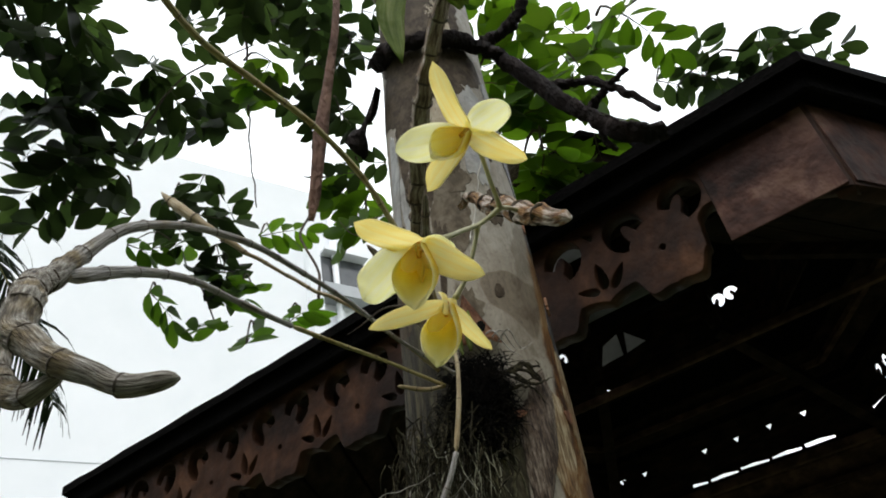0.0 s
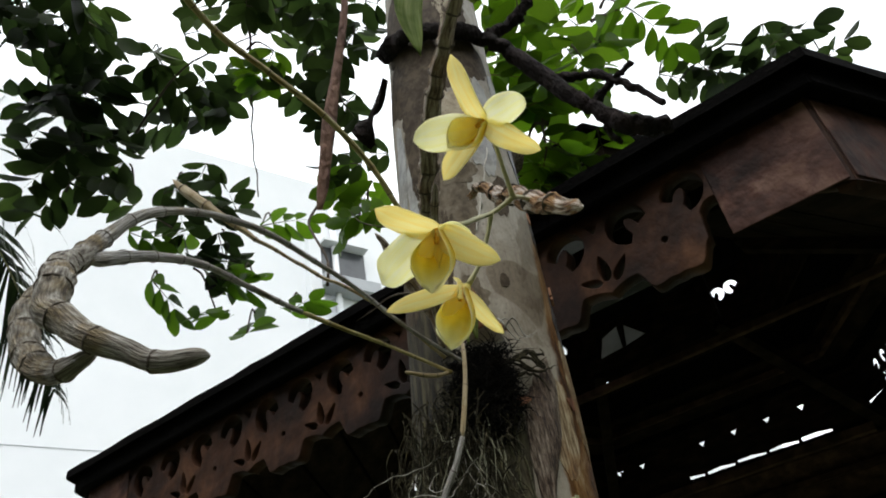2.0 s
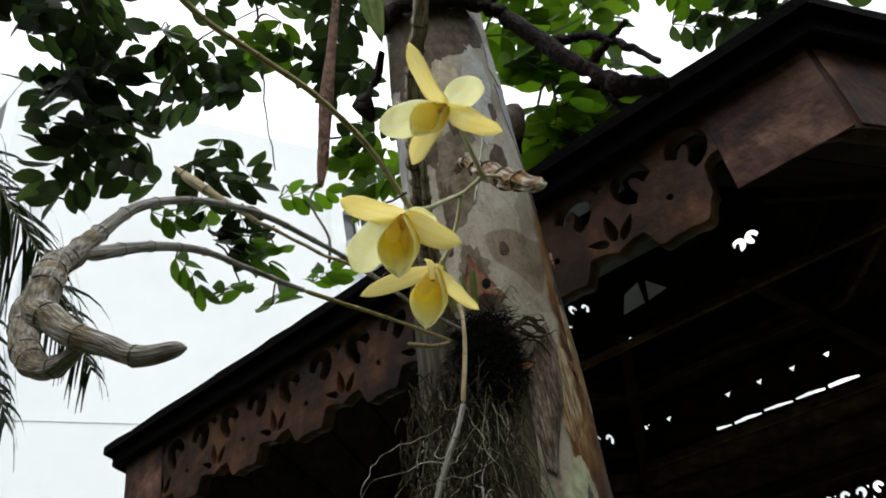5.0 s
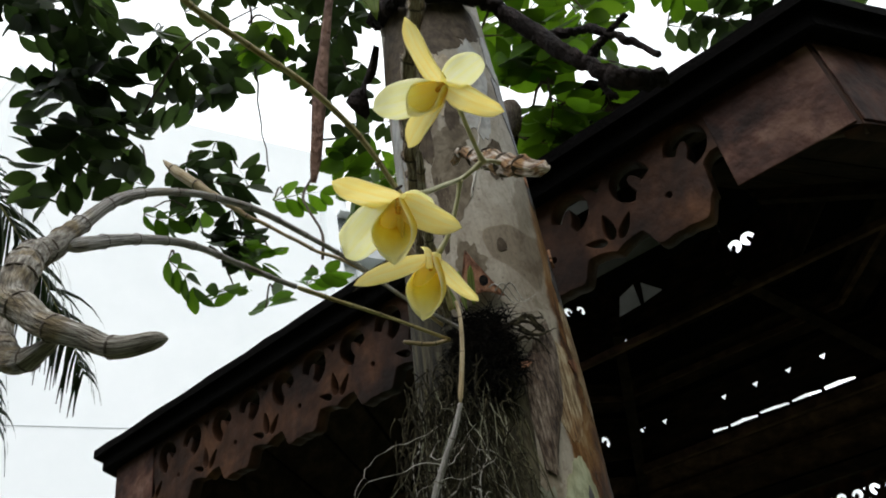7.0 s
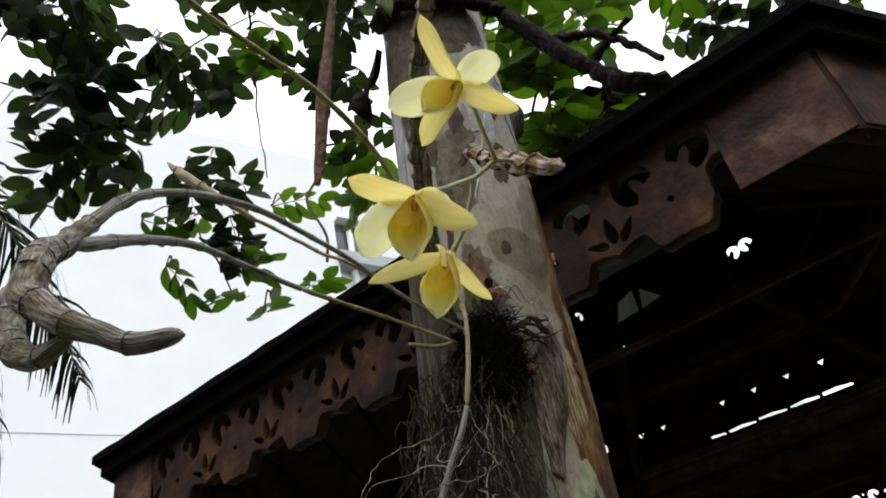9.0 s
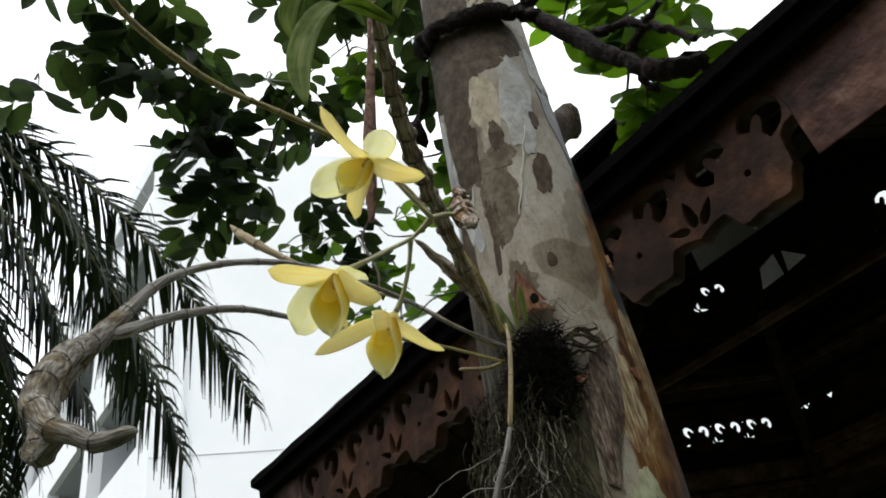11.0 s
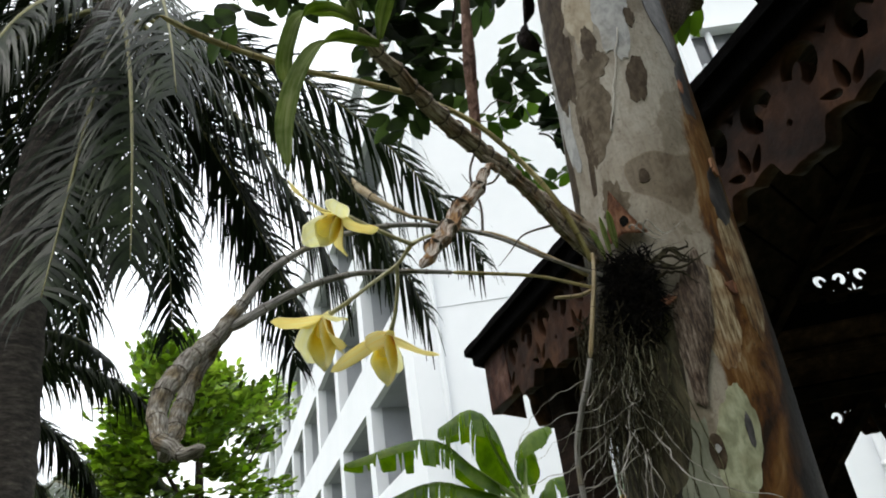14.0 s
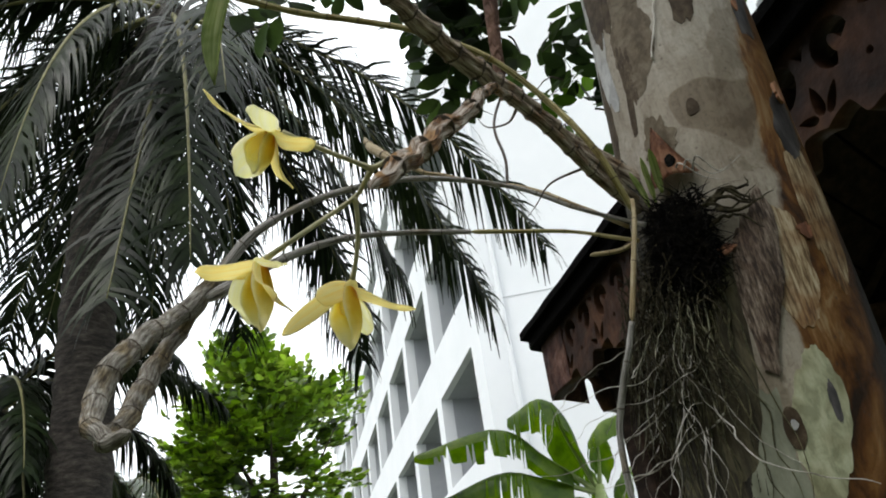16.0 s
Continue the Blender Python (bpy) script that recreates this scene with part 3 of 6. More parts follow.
AP = SIDE * math.sqrt(3) / 2
for k in range(6):
    # plain worn planks that cover the ends of each fretwork board
    for sg in (-1, 1):
        x0, x1 = sg * (SIDE / 2 - 0.168), sg * (SIDE / 2 - 0.004)
        bm = bmesh.new()
        box(bm, (min(x0, x1), -AP - 0.004, 2.074), (max(x0, x1), -AP - 0.001, 2.223), 0.001, Matrix.Rotation(radians(60 * k), 4, "Z"))
        part("end_plank", bm, M_WOOD_WORN, gazebo, "plain worn plank end", smooth=False)
for k in range(6):
    # black strip along the eave, in front of the fretwork
    L2 = (AP + 0.032) * math.tan(radians(30))
    bm = bmesh.new()
    box(bm, (-L2, -AP - 0.032, 2.222), (L2, -AP - 0.006, 2.266), 0.004, Matrix.Rotation(radians(60 * k), 4, "Z"))
    part("eave_strip", bm, M_ROOF, gazebo, "black eave strip", smooth=False)
AP_TOP, AP_STEP, AP_BACK = 0.5, 1.12, 0.8


def roof_z(ap, lift=0.0):
    return 2.257 + (AP + 0.05 - ap) * 0.66 + lift


def slope_piece(name, k, ap0, ap1, lift, material, label="", thick=0.02, ragged=True):
    """One trapezoid of roof between two distances from the middle."""
    o0, o1, i0, i1 = hexpt(ap0, k, roof_z(ap0, lift)), hexpt(ap0, k + 1, roof_z(ap0, lift)), hexpt(ap1, k, roof_z(ap1, lift)), hexpt(ap1, k + 1, roof_z(ap1, lift))
    bm = bmesh.new()
    up = Vector((0, 0, thick))
    NX, NY = 30, 6
    rnd = random.Random(40 + k)
    grid = []
    for lay in (0, 1):
        rows = []
        for j in range(NY + 1):
            a, b = o0.lerp(i0, j / NY), o1.lerp(i1, j / NY)
            rows.append([bm.verts.new(a.lerp(b, i / NX) + up * lay + (Vector((0, 0, rnd.uniform(-0.002, 0.002))) if lay and ragged else Vector())) for i in range(NX + 1)])
        grid.append(rows)
    for j in range(NY):
        for i in range(NX):
            lo, hi = grid
            bm.faces.new((lo[j][i], lo[j + 1][i], lo[j + 1][i + 1], lo[j][i + 1]))
            bm.faces.new((hi[j][i], hi[j][i + 1], hi[j + 1][i + 1], hi[j + 1][i]))
    for j in (0, NY):
        for i in range(NX):
            q = (grid[0][j][i], grid[0][j][i + 1], grid[1][j][i + 1], grid[1][j][i])
            bm.faces.new(q if j == 0 else q[::-1])
    for i in (0, NX):
        for j in range(NY):
            q = (grid[0][j][i], grid[1][j][i], grid[1][j + 1][i], grid[0][j + 1][i])
            bm.faces.new(q if i == 0 else q[::-1])
    return part(name, bm, material, gazebo, label, smooth=False)


STEP = 0.2
for k in (2, 3, 4):
    for ap, z in ((0.96, roof_z(0.96) + 0.14), (1.3, roof_z(1.3) - 0.05)):
        bm = bmesh.new()
        tube(bm, [hexpt(ap, k, z), hexpt(ap, k + 1, z)], lambda u: 0.018, 4)
        part("purlin", bm, M_WOOD_MID, gazebo, "brown roof purlin", smooth=False)
for k in range(6):
    stepped = k in (2, 3, 4)        # the far sides have a raised second tier with fretwork under it
    if stepped:
        slope_piece("roof_slope", k, AP + 0.05, AP_STEP + (0.06 if k == 3 else 0), 0, M_ROOF, "wet black felt roof slope")
        slope_piece("roof_slope", k, AP_STEP + (0.015 if k == 2 else 0.08), AP_BACK, STEP, M_ROOF, "raised upper tier of black roof")
    else:
        slope_piece("roof_slope", k, AP + 0.05, AP_TOP, 0, M_ROOF, "wet black felt roof slope")
    for j in range(7):
        u0 = AP - 0.05 - (AP - 0.05 - AP_TOP) * j / 7
        u1 = u0 - (AP - 0.05 - AP_TOP) / 7 + 0.012
        if not (stepped and (u1 < AP_STEP < u0 or u1 < AP_BACK)):
            # far lower boards take paler wood, in place of light from the ground
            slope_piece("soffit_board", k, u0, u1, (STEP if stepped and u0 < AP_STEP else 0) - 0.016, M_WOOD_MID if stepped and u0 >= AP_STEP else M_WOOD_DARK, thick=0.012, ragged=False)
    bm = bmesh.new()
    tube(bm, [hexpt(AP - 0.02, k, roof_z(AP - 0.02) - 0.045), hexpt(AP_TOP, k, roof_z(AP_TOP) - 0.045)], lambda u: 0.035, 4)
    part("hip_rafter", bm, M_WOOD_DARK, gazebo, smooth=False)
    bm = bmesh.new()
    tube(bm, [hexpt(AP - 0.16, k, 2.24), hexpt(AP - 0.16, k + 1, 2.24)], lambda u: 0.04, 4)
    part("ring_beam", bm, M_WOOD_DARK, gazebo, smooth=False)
    bm = bmesh.new()
    p = hexpt(AP - 0.16, k, 0)
    if k == 0:
        p = p.lerp(hexpt(AP - 0.16, 1, 0), 0.065)
    if k == 1:                      # the entrance post stands back from its corner
        p = p.lerp(hexpt(AP - 0.16, 2, 0), 0.32)
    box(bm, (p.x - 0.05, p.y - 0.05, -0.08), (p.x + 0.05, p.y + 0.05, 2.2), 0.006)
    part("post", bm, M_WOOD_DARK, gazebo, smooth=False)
    for kk in ((k - 1, k + 1) if k in (3, 4, 5) else ()):
        bm = bmesh.new()
        q = hexpt(AP - 0.16, kk, 0)
        d = (q - p).normalized()
        tube(bm, catmull([p + Vector((0, 0, 1.55)) + d * 0.03, p + Vector((0, 0, 1.8)) + d * 0.12, p + Vector((0, 0, 2.18)) + d * 0.46], 7), lambda u: 0.035, 6)
        part("brace", bm, M_WOOD_DARK, gazebo, smooth=False)
step_mesh = fretboard("tier_fretwork", 2 * AP_STEP * math.tan(radians(30)) - 0.004, roof_z(AP_STEP) - 0.017, roof_z(AP_STEP) + STEP + 0.012, start=0.26, thick=0.013, f=0.8, blank=(-0.06, 0.2))
slit_mesh = fretboard("tier_board", 2 * AP_STEP * math.tan(radians(30)) - 0.004, roof_z(AP_STEP) + 0.018, roof_z(AP_STEP) + STEP + 0.012, "slit", thick=0.005)
side_mesh = fretboard("tier_fretwork", 2 * AP_STEP * math.tan(radians(30)) - 0.004, roof_z(AP_STEP) + 0.02, roof_z(AP_STEP) + STEP + 0.012, "fret", 0.16, 0.006, 0.74)
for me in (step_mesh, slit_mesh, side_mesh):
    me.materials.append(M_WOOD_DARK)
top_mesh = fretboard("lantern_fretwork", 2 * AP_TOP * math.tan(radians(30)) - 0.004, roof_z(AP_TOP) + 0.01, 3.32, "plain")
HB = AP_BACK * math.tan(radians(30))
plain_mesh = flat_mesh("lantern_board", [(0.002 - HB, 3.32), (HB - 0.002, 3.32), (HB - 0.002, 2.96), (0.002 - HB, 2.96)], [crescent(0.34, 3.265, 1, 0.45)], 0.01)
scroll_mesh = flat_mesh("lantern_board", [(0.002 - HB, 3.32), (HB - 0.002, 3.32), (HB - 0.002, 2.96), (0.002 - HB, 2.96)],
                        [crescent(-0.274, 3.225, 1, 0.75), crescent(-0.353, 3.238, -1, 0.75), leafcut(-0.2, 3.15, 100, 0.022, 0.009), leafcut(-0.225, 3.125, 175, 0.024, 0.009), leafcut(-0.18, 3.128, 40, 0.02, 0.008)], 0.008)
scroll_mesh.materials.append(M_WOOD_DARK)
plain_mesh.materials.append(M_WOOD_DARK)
pane_mesh = flat_mesh("lantern_board", [(-HB, 3.32), (HB, 3.32), (HB, 2.96), (-HB, 2.96)],
                      [[(0.10, 3.18), (0.20, 3.28), (0.22, 3.16)], [(0.235, 3.16), (0.235, 3.29), (0.33, 3.26), (0.37, 3.15)], crescent(-0.36, 3.22, 1), crescent(-0.29, 3.21, -1),
                       [(0.325, 2.998), (0.345, 2.996), (0.392, 3.026), (0.386, 3.036)]], 0.01)
pane_mesh.materials.append(M_WOOD_DARK)
bm = bmesh.new()
box(bm, (0.06, -AP_BACK - 0.03, 3.1), (0.4, -AP_BACK - 0.02, 3.315), 0, Matrix.Rotation(radians(180), 4, "Z"))
part("lantern_pane", bm, M_SHEET, gazebo, "grey plastic sheet behind an opening", smooth=False)
top_mesh.materials.append(M_WOOD_DARK)
bm = bmesh.new()
box(bm, (-0.075, -0.326, 2.765), (0.33, -0.322, 3.24))
part("lantern_sheet", bm, M_SHEET, gazebo, "grey plastic sheet hung inside the lantern", smooth=False)
for k in range(6):
    turn6 = Matrix.Rotation(radians(60 * k), 4, "Z")
    far = k in (2, 3, 4)
    if far:
        ob = new("tier_fretwork", slit_mesh if k == 3 else side_mesh if k == 2 else step_mesh)
        ob.parent = gazebo
        ob.matrix_basis = turn6 @ Matrix.Translation((0, -AP_STEP, 0))
    if k:                           # the lantern is open on the front side
        ob = new("lantern_board", (pane_mesh if k == 3 else scroll_mesh if k == 4 else plain_mesh) if far else top_mesh)
        ob.parent = gazebo
        ob.matrix_basis = turn6 @ Matrix.Translation((0, -(AP_BACK if far else AP_TOP), 0))
    bm = bmesh.new()
    ap = (AP_BACK if far else AP_TOP) + 0.06
    c0, c1, apex = hexpt(ap, k, 3.325), hexpt(ap, k + 1, 3.325), Vector((0, 0, 3.44))
    up = Vector((0, 0, 0.03))
    vs = [bm.verts.new(v) for v in (c0, c1, apex, c0 + up, c1 + up, apex + up)]
    for f in ((2, 1, 0), (3, 4, 5), (0, 1, 4, 3), (1, 2, 5, 4), (2, 0, 3, 5)):
        bm.faces.new([vs[i] for i in f])
    part("cap_slope", bm, M_ROOF, gazebo, smooth=False)
    bm = bmesh.new()
    box(bm, (-0.025, -0.025, roof_z(AP_TOP) - 0.03), (0.025, 0.025, 3.34), 0.004, Matrix.Translation(hexpt(AP_TOP, k, 0)))
    part("lantern_post", bm, M_WOOD_DARK, gazebo, smooth=False)
# tie beam from corner to corner, and the one behind it under the raised tier
for y, z, h, w in ((0.0, 2.633, 1.02, 0.014), (1.085, roof_z(AP_STEP) - 0.085, 0.62, 0.02)):
    bm = bmesh.new()
    box(bm, (-h, y - w, z - w), (h, y + w, z + w), 0.003)
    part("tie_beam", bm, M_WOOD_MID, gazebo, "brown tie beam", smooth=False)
bm = bmesh.new()
tube(bm, catmull([(-1.11, 0.41, 2.46), (-1.14, 0.47, 2.445), (-1.165, 0.54, 2.405), (-1.179, 0.577, 2.378)], 12), lambda u: 0.019 + 0.003 * math.sin(7 * u) + (0.004 if u > 0.9 else 0), 12)
part("log_end", bm, M_WOOD_WORN, gazebo, "sawn end of a round roof pole")
# boarded screen beside the back post
s0, s1 = hexpt(AP - 0.16, 5, 0), hexpt(AP - 0.16, 4, 0)
sd = (s1 - s0).normalized()
for j in range(2):
    a, b = s0 + sd * (0.05 + 0.115 * j), s0 + sd * (0.16 + 0.115 * j)
    nrm = Vector((-sd.y, sd.x, 0)) * 0.012
    bm = bmesh.new()
    lo = [bm.verts.new(v + Vector((0, 0, 0.9))) for v in (a - nrm, b - nrm, b + nrm, a + nrm)]
    hi = [bm.verts.new(v + Vector((0, 0, 2.2))) for v in (a - nrm, b - nrm, b + nrm, a + nrm)]
    bm.faces.new(lo[::-1])
    bm.faces.new(hi)
    for i in range(4):
        bm.faces.new((lo[i], lo[(i + 1) % 4], hi[(i + 1) % 4], hi[i]))
    part("screen_board", bm, M_WOOD_DARK, gazebo, smooth=False)
# middle post of the back opening, with a thin upright, a crossbar and a crooked brace
m0 = hexpt(AP - 0.16, 4, 0)
md = (hexpt(AP - 0.16, 5, 0) - m0).normalized()
for s, w in ((0.565, 0.055), (0.668, 0.02)):
    bm = bmesh.new()
    box(bm, (-w, -w * 0.8, -0.08), (w, w * 0.8, 2.2), 0.006, Matrix.Translation(m0 + md * s) @ Matrix.Rotation(math.atan2(md.y, md.x), 4, "Z"))
    part("post", bm, M_WOOD_DARK, gazebo, smooth=False)
bm = bmesh.new()
box(bm, (0.6, -0.014, 1.982), (0.86, 0.014, 2.012), 0.004, Matrix.Translation(m0) @ Matrix.Rotation(math.atan2(md.y, md.x), 4, "Z"))
part("crossbar", bm, M_WOOD_DARK, gazebo, smooth=False)
bm = bmesh.new()
tube(bm, catmull([m0 + md * s + Vector((0, 0, z)) for s, z in ((1.12, 2.16), (1.07, 1.985), (0.96, 1.868), (0.8, 1.8), (0.6, 1.68))], 16), lambda u: 0.03 + 0.02 * math.sin(math.pi * min(1, u * 1.2)), 8)
part("brace", bm, M_WOOD_DARK, gazebo, "crooked natural branch brace")
for k in (2, 5):
    # cheeks that close the raised tier where it meets the plain slopes
    bm = bmesh.new()
    q = [hexpt(AP_STEP + 0.1, k, roof_z(AP_STEP + 0.1) - 0.02), hexpt(AP_TOP - 0.02, k, roof_z(AP_TOP - 0.02) - 0.02), hexpt(AP_TOP - 0.02, k, 3.4), hexpt(AP_BACK, k, 3.38), hexpt(AP_STEP + 0.1, k, roof_z(AP_STEP + 0.1, STEP) + 0.04)]
    n2 = (q[1] - q[0]).cross(Vector((0, 0, 1))).normalized() * 0.012
    a = [bm.verts.new(v - n2) for v in q]
    b = [bm.verts.new(v + n2) for v in q]
    bm.faces.new(a)
    bm.faces.new(b[::-1])
    for i in range(5):
        bm.faces.new((a[i], b[i], b[(i + 1) % 5], a[(i + 1) % 5]))
    part("cheek_board", bm, M_WOOD_DARK, gazebo, smooth=False)

# ---------------------------------------------------------------- the tree that carries the orchid
TX, TY, TDX, TDY, TR, TK = -0.3551, 0.6335, 0.0647, 0.0155, 0.0846, -0.0215


def trunk_axis(z):
    return Vector((TX + TDX * (z - 1.9), TY + TDY * (z - 1.9), z))


def trunk_r(z):
    return TR + TK * (z - 1.9) + (0.05 * max(0, 0.5 - z) ** 2)


def on_trunk(deg, z, lift=0.0):
    a = radians(deg)
    dent = 0.0025 * noise.noise(Vector((math.cos(a) * 1.5, math.sin(a) * 1.5, z * 6))) + 0.0035 * noise.noise(Vector((math.cos(a) * .8, math.sin(a) * .8, z * 2 + 9)))
    r = trunk_r(z) + dent + lift
    return trunk_axis(z) + Vector((math.cos(a) * r, math.sin(a) * r, 0))


tree = thing("tree", "smooth mottled grey-barked tree trunk with peeling patches", "tree", at=trunk_axis(0))
OFF = trunk_axis(0)


def shift(bm):
    for v in bm.verts:
        v.co -= OFF
    return bm


bm = bmesh.new()
rings = []
NZ, NA = 230, 112
for i in range(NZ):
    z = 2.75 * i / (NZ - 1)
    rings.append([bm.verts.new(on_trunk(360 * k / NA, z)) for k in range(NA)])
for a, b in zip(rings, rings[1:]):
    for k in range(NA):
        bm.faces.new((a[k], a[(k + 1) % NA], b[(k + 1) % NA], b[k]))
bm.faces.new(rings[-1])
part("trunk", shift(bm), M_TRUNK, tree, "mottled grey, cream and tan smooth bark")


def flake(name, deg, z, wd, ht, material, lift=0.0007, seed=0, ragged=0.35, label="", lean=0.0, dome=0.0, square=1.0, taper=0.0):
    """A thin plate of bark that follows the trunk; wd in degrees, ht in metres, lean in degrees per metre of height."""
    off = Vector((seed * 3.7, seed * 1.3, 0))
    bm = bmesh.new()
    NR, NT = 7, 72
    loops = []
    for j in range(NR + 1):
        q = j / NR
        loop = []
        for i in range(NT):
            a = 2 * math.pi * i / NT
            ca, sa = math.cos(a), math.sin(a)
            e = Vector((ca, sa, 0))
            w = 1 + ragged * (1.1 * noise.noise(e * 0.9 + off) + 0.55 * noise.noise(e * 2.6 + off) + 0.22 * noise.noise(e * 7 + off))
            ca, sa = (math.copysign(abs(f) ** square, f) for f in (ca, sa))
            ca *= 1 - taper * max(0.0, -sa)
            zz = z + ht * q * w * sa
            h = lift + dome * (1 - q * q)
            loop.append(bm.verts.new(on_trunk(deg + wd * q * w * ca + lean * (zz - z), zz, h)))
            if q == 0:
                break
        loops.append(loop)
    for i in range(NT):
        bm.faces.new((loops[0][0], loops[1][i], loops[1][(i + 1) % NT]))
    for a, b in zip(loops[1:], loops[2:]):
        for i in range(NT):
            bm.faces.new((a[i], b[i], b[(i + 1) % NT], a[(i + 1) % NT]))
    rim = [bm.verts.new(v.co) for v in loops[-1]]
    foot = [bm.verts.new(v.co + (trunk_axis(v.co.z) - v.co) * 0.03) for v in loops[-1]]
    for i in range(NT):
        bm.faces.new((rim[i], foot[i], foot[(i + 1) % NT], rim[(i + 1) % NT]))
    return part(name, shift(bm), material, tree, label)


T1, T2, T3 = 0.0004, 0.0007, 0.001
seeds = itertools.count(1)


def bark(deg, z, wd, ht, m_, lift, ragged, lab, lean):
    flake("bark_patch", deg, z, wd, ht, m_, lift, next(seeds), ragged, lab, lean)


bark(-56, 2.182, 15, 0.058, M_FLAKE_BEIGE, T2, 0.3, "cream bark patch", -40)
bark(-25, 2.172, 17, 0.08, M_FLAKE_WHITE, T3, 0.42, "blue-white bark patch", 60)
bark(-54, 2.268, 20, 0.03, M_FLAKE_BROWN, T1, 0.5, "brown bark patch", 0)
bark(-22, 2.05, 8, 0.036, M_FLAKE_BROWN, T2, 0.5, "half-moon brown bark patch", 60)
bark(-13, 2.148, 5, 0.014, M_FLAKE_BROWN, 0.0014, 0.4, "small brown bark patch", 0)
bark(-55, 2.095, 16, 0.022, M_FLAKE_TAN, T2, 0.5, "olive-brown bark patch", 60)
bark(20, 2.17, 14, 0.085, M_FLAKE_WET, T3, 0.4, "dark slate bark patch", -90)
bark(10, 2.262, 11, 0.035, M_FLAKE_WHITE, 0.0016, 0.4, "curled white bark plate", -60)
bark(24, 2.232, 5, 0.014, M_FLAKE_WHITE, 0.0018, 0.2, "round white lichen spot", 0)
bark(-96, 2.06, 10, 0.075, M_FLAKE_WHITE, T2, 0.4, "pale grey bark patch", -60)
bark(-62, 2.045, 17, 0.062, M_FLAKE_TAN, T1, 0.45, "olive-tan bark patch", 0)
# big upper patches: brown bark, with the canopy's shade painted in
bark(-90, 2.15, 14, 0.09, M_FLAKE_BROWN, 0.0012, 0.35, "brown bark patch with canopy shade in its colour", 0)
bark(-92, 2.3, 46, 0.07, M_FLAKE_BROWN, 0.0005, 0.3, "brown bark patch with canopy shade in its colour", 0)
bark(-30, 2.31, 26, 0.045, M_FLAKE_BROWN, 0.0006, 0.35, "brown bark patch with canopy shade in its colour", 0)
bark(-80, 2.42, 70, 0.08, M_FLAKE_BROWN, 0.0008, 0.25, "brown bark patch with canopy shade in its colour", 0)
bark(-118, 2.12, 9, 0.11, M_FLAKE_WHITE, 0.0013, 0.35, "pale grey bark patch", 0)
bark(-60, 1.91, 12, 0.03, M_FLAKE_TAN, T1, 0.6, "olive-tan bark patch", 0)
bark(-72, 1.99, 6, 0.05, M_FLAKE_BROWN, T1, 0.6, "brown bark patch", 0)
bark(22, 2.05, 8, 0.05, M_FLAKE_WET, T2, 0.5, "dark slate bark patch", 60)
bark(20, 1.902, 10, 0.036, M_FLAKE_WET, T2, 0.4, "wet dark bark patch", 120)
bark(17, 1.815, 12, 0.07, M_FLAKE_STRAW, 0.0006, 0.3, "straw-coloured split bark", 0)
bark(-12, 1.765, 12, 0.058, M_FLAKE_STRAW, 0.0006, 0.3, "straw-coloured split bark", 0)
bark(-20, 1.64, 13, 0.06, M_FLAKE_GREEN, 0.0013, 0.3, "pale green bark patch", 90)
bark(-47, 1.612, 13, 0.058, M_FLAKE_DULL, T1, 0.4, "grey-green bark patch", 60)
bark(-28, 1.535, 14, 0.05, M_FLAKE_GREEN, T2, 0.4, "grey-green bark patch", 0)
bark(-35, 1.928, 3.6, 0.009, M_FLAKE_BROWN, T2, 0.2, "round brown bark knot", 0)
bark(-33.5, 1.639, 4.4, 0.0155, M_FLAKE_BROWN, 0.0019, 0.12, "oval brown bark knot", 0)
bark(-33, 1.641, 1.6, 0.004, M_FLAKE_WHITE, 0.0026, 0.3, "pale centre of a bark knot", 0)
bark(-13, 1.654, 2.0, 0.018, M_FLAKE_WET, 0.0018, 0.4, "dark slit in the bark", 0)
bark(-76, 1.63, 24, 0.12, M_MOSS_BARK, T1, 0.35, "dark mossy stained bark", 0)
# moss, and the shadow on this side of the trunk as dark colour
bark(-60, 1.71, 19, 0.1, M_MOSS_OLIVE, 0.0005, 0.22, "olive mossy bark with painted shade under the roots", 30)
bark(-120, 1.96, 24, 0.1, M_FLAKE_BROWN, T1, 0.3, "brown bark patch", 0)
bark(-108, 1.69, 26, 0.13, M_MOSS_BARK, T1, 0.35, "dark mossy stained bark", 0)
# stands for the trunk's shadowed left side as well as moss
bark(-114, 1.815, 36, 0.11, M_MOSS_BARK, T2, 0.25, "mossy bark with painted shade beside the roots", 0)
bark(-79, 2.13, 8, 0.05, M_FLAKE_BROWN, T2, 0.5, "brown bark patch", 0)
bark(-52, 2.13, 5, 0.028, M_FLAKE_BROWN, T3, 0.6, "brown bark patch", 0)
bark(-34, 2.33, 24, 0.05, M_FLAKE_BROWN, T1, 0.5, "brown bark patch", 0)
# two more that paint canopy shade over the brown upper bark
bark(-84, 2.28, 26, 0.1, M_FLAKE_BROWN, T2, 0.4, "brown bark patch with canopy shade in its colour", 0)
bark(-62, 2.36, 34, 0.09, M_FLAKE_BROWN, T2, 0.4, "brown bark patch with canopy shade in its colour", 0)
bark(-76, 2.29, 20, 0.06, M_FLAKE_BROWN, T1, 0.5, "brown bark patch", 0)
bark(-95, 2.22, 14, 0.06, M_FLAKE_BROWN, T1, 0.5, "brown bark patch", 0)
bark(-40, 2.42, 16, 0.04, M_FLAKE_BEIGE, T2, 0.5, "cream bark patch", 0)
bark(22, 1.937, 3.0, 0.010, M_FLAKE_ORANGE, 0.004, 0.6, "orange bark chip", 0)
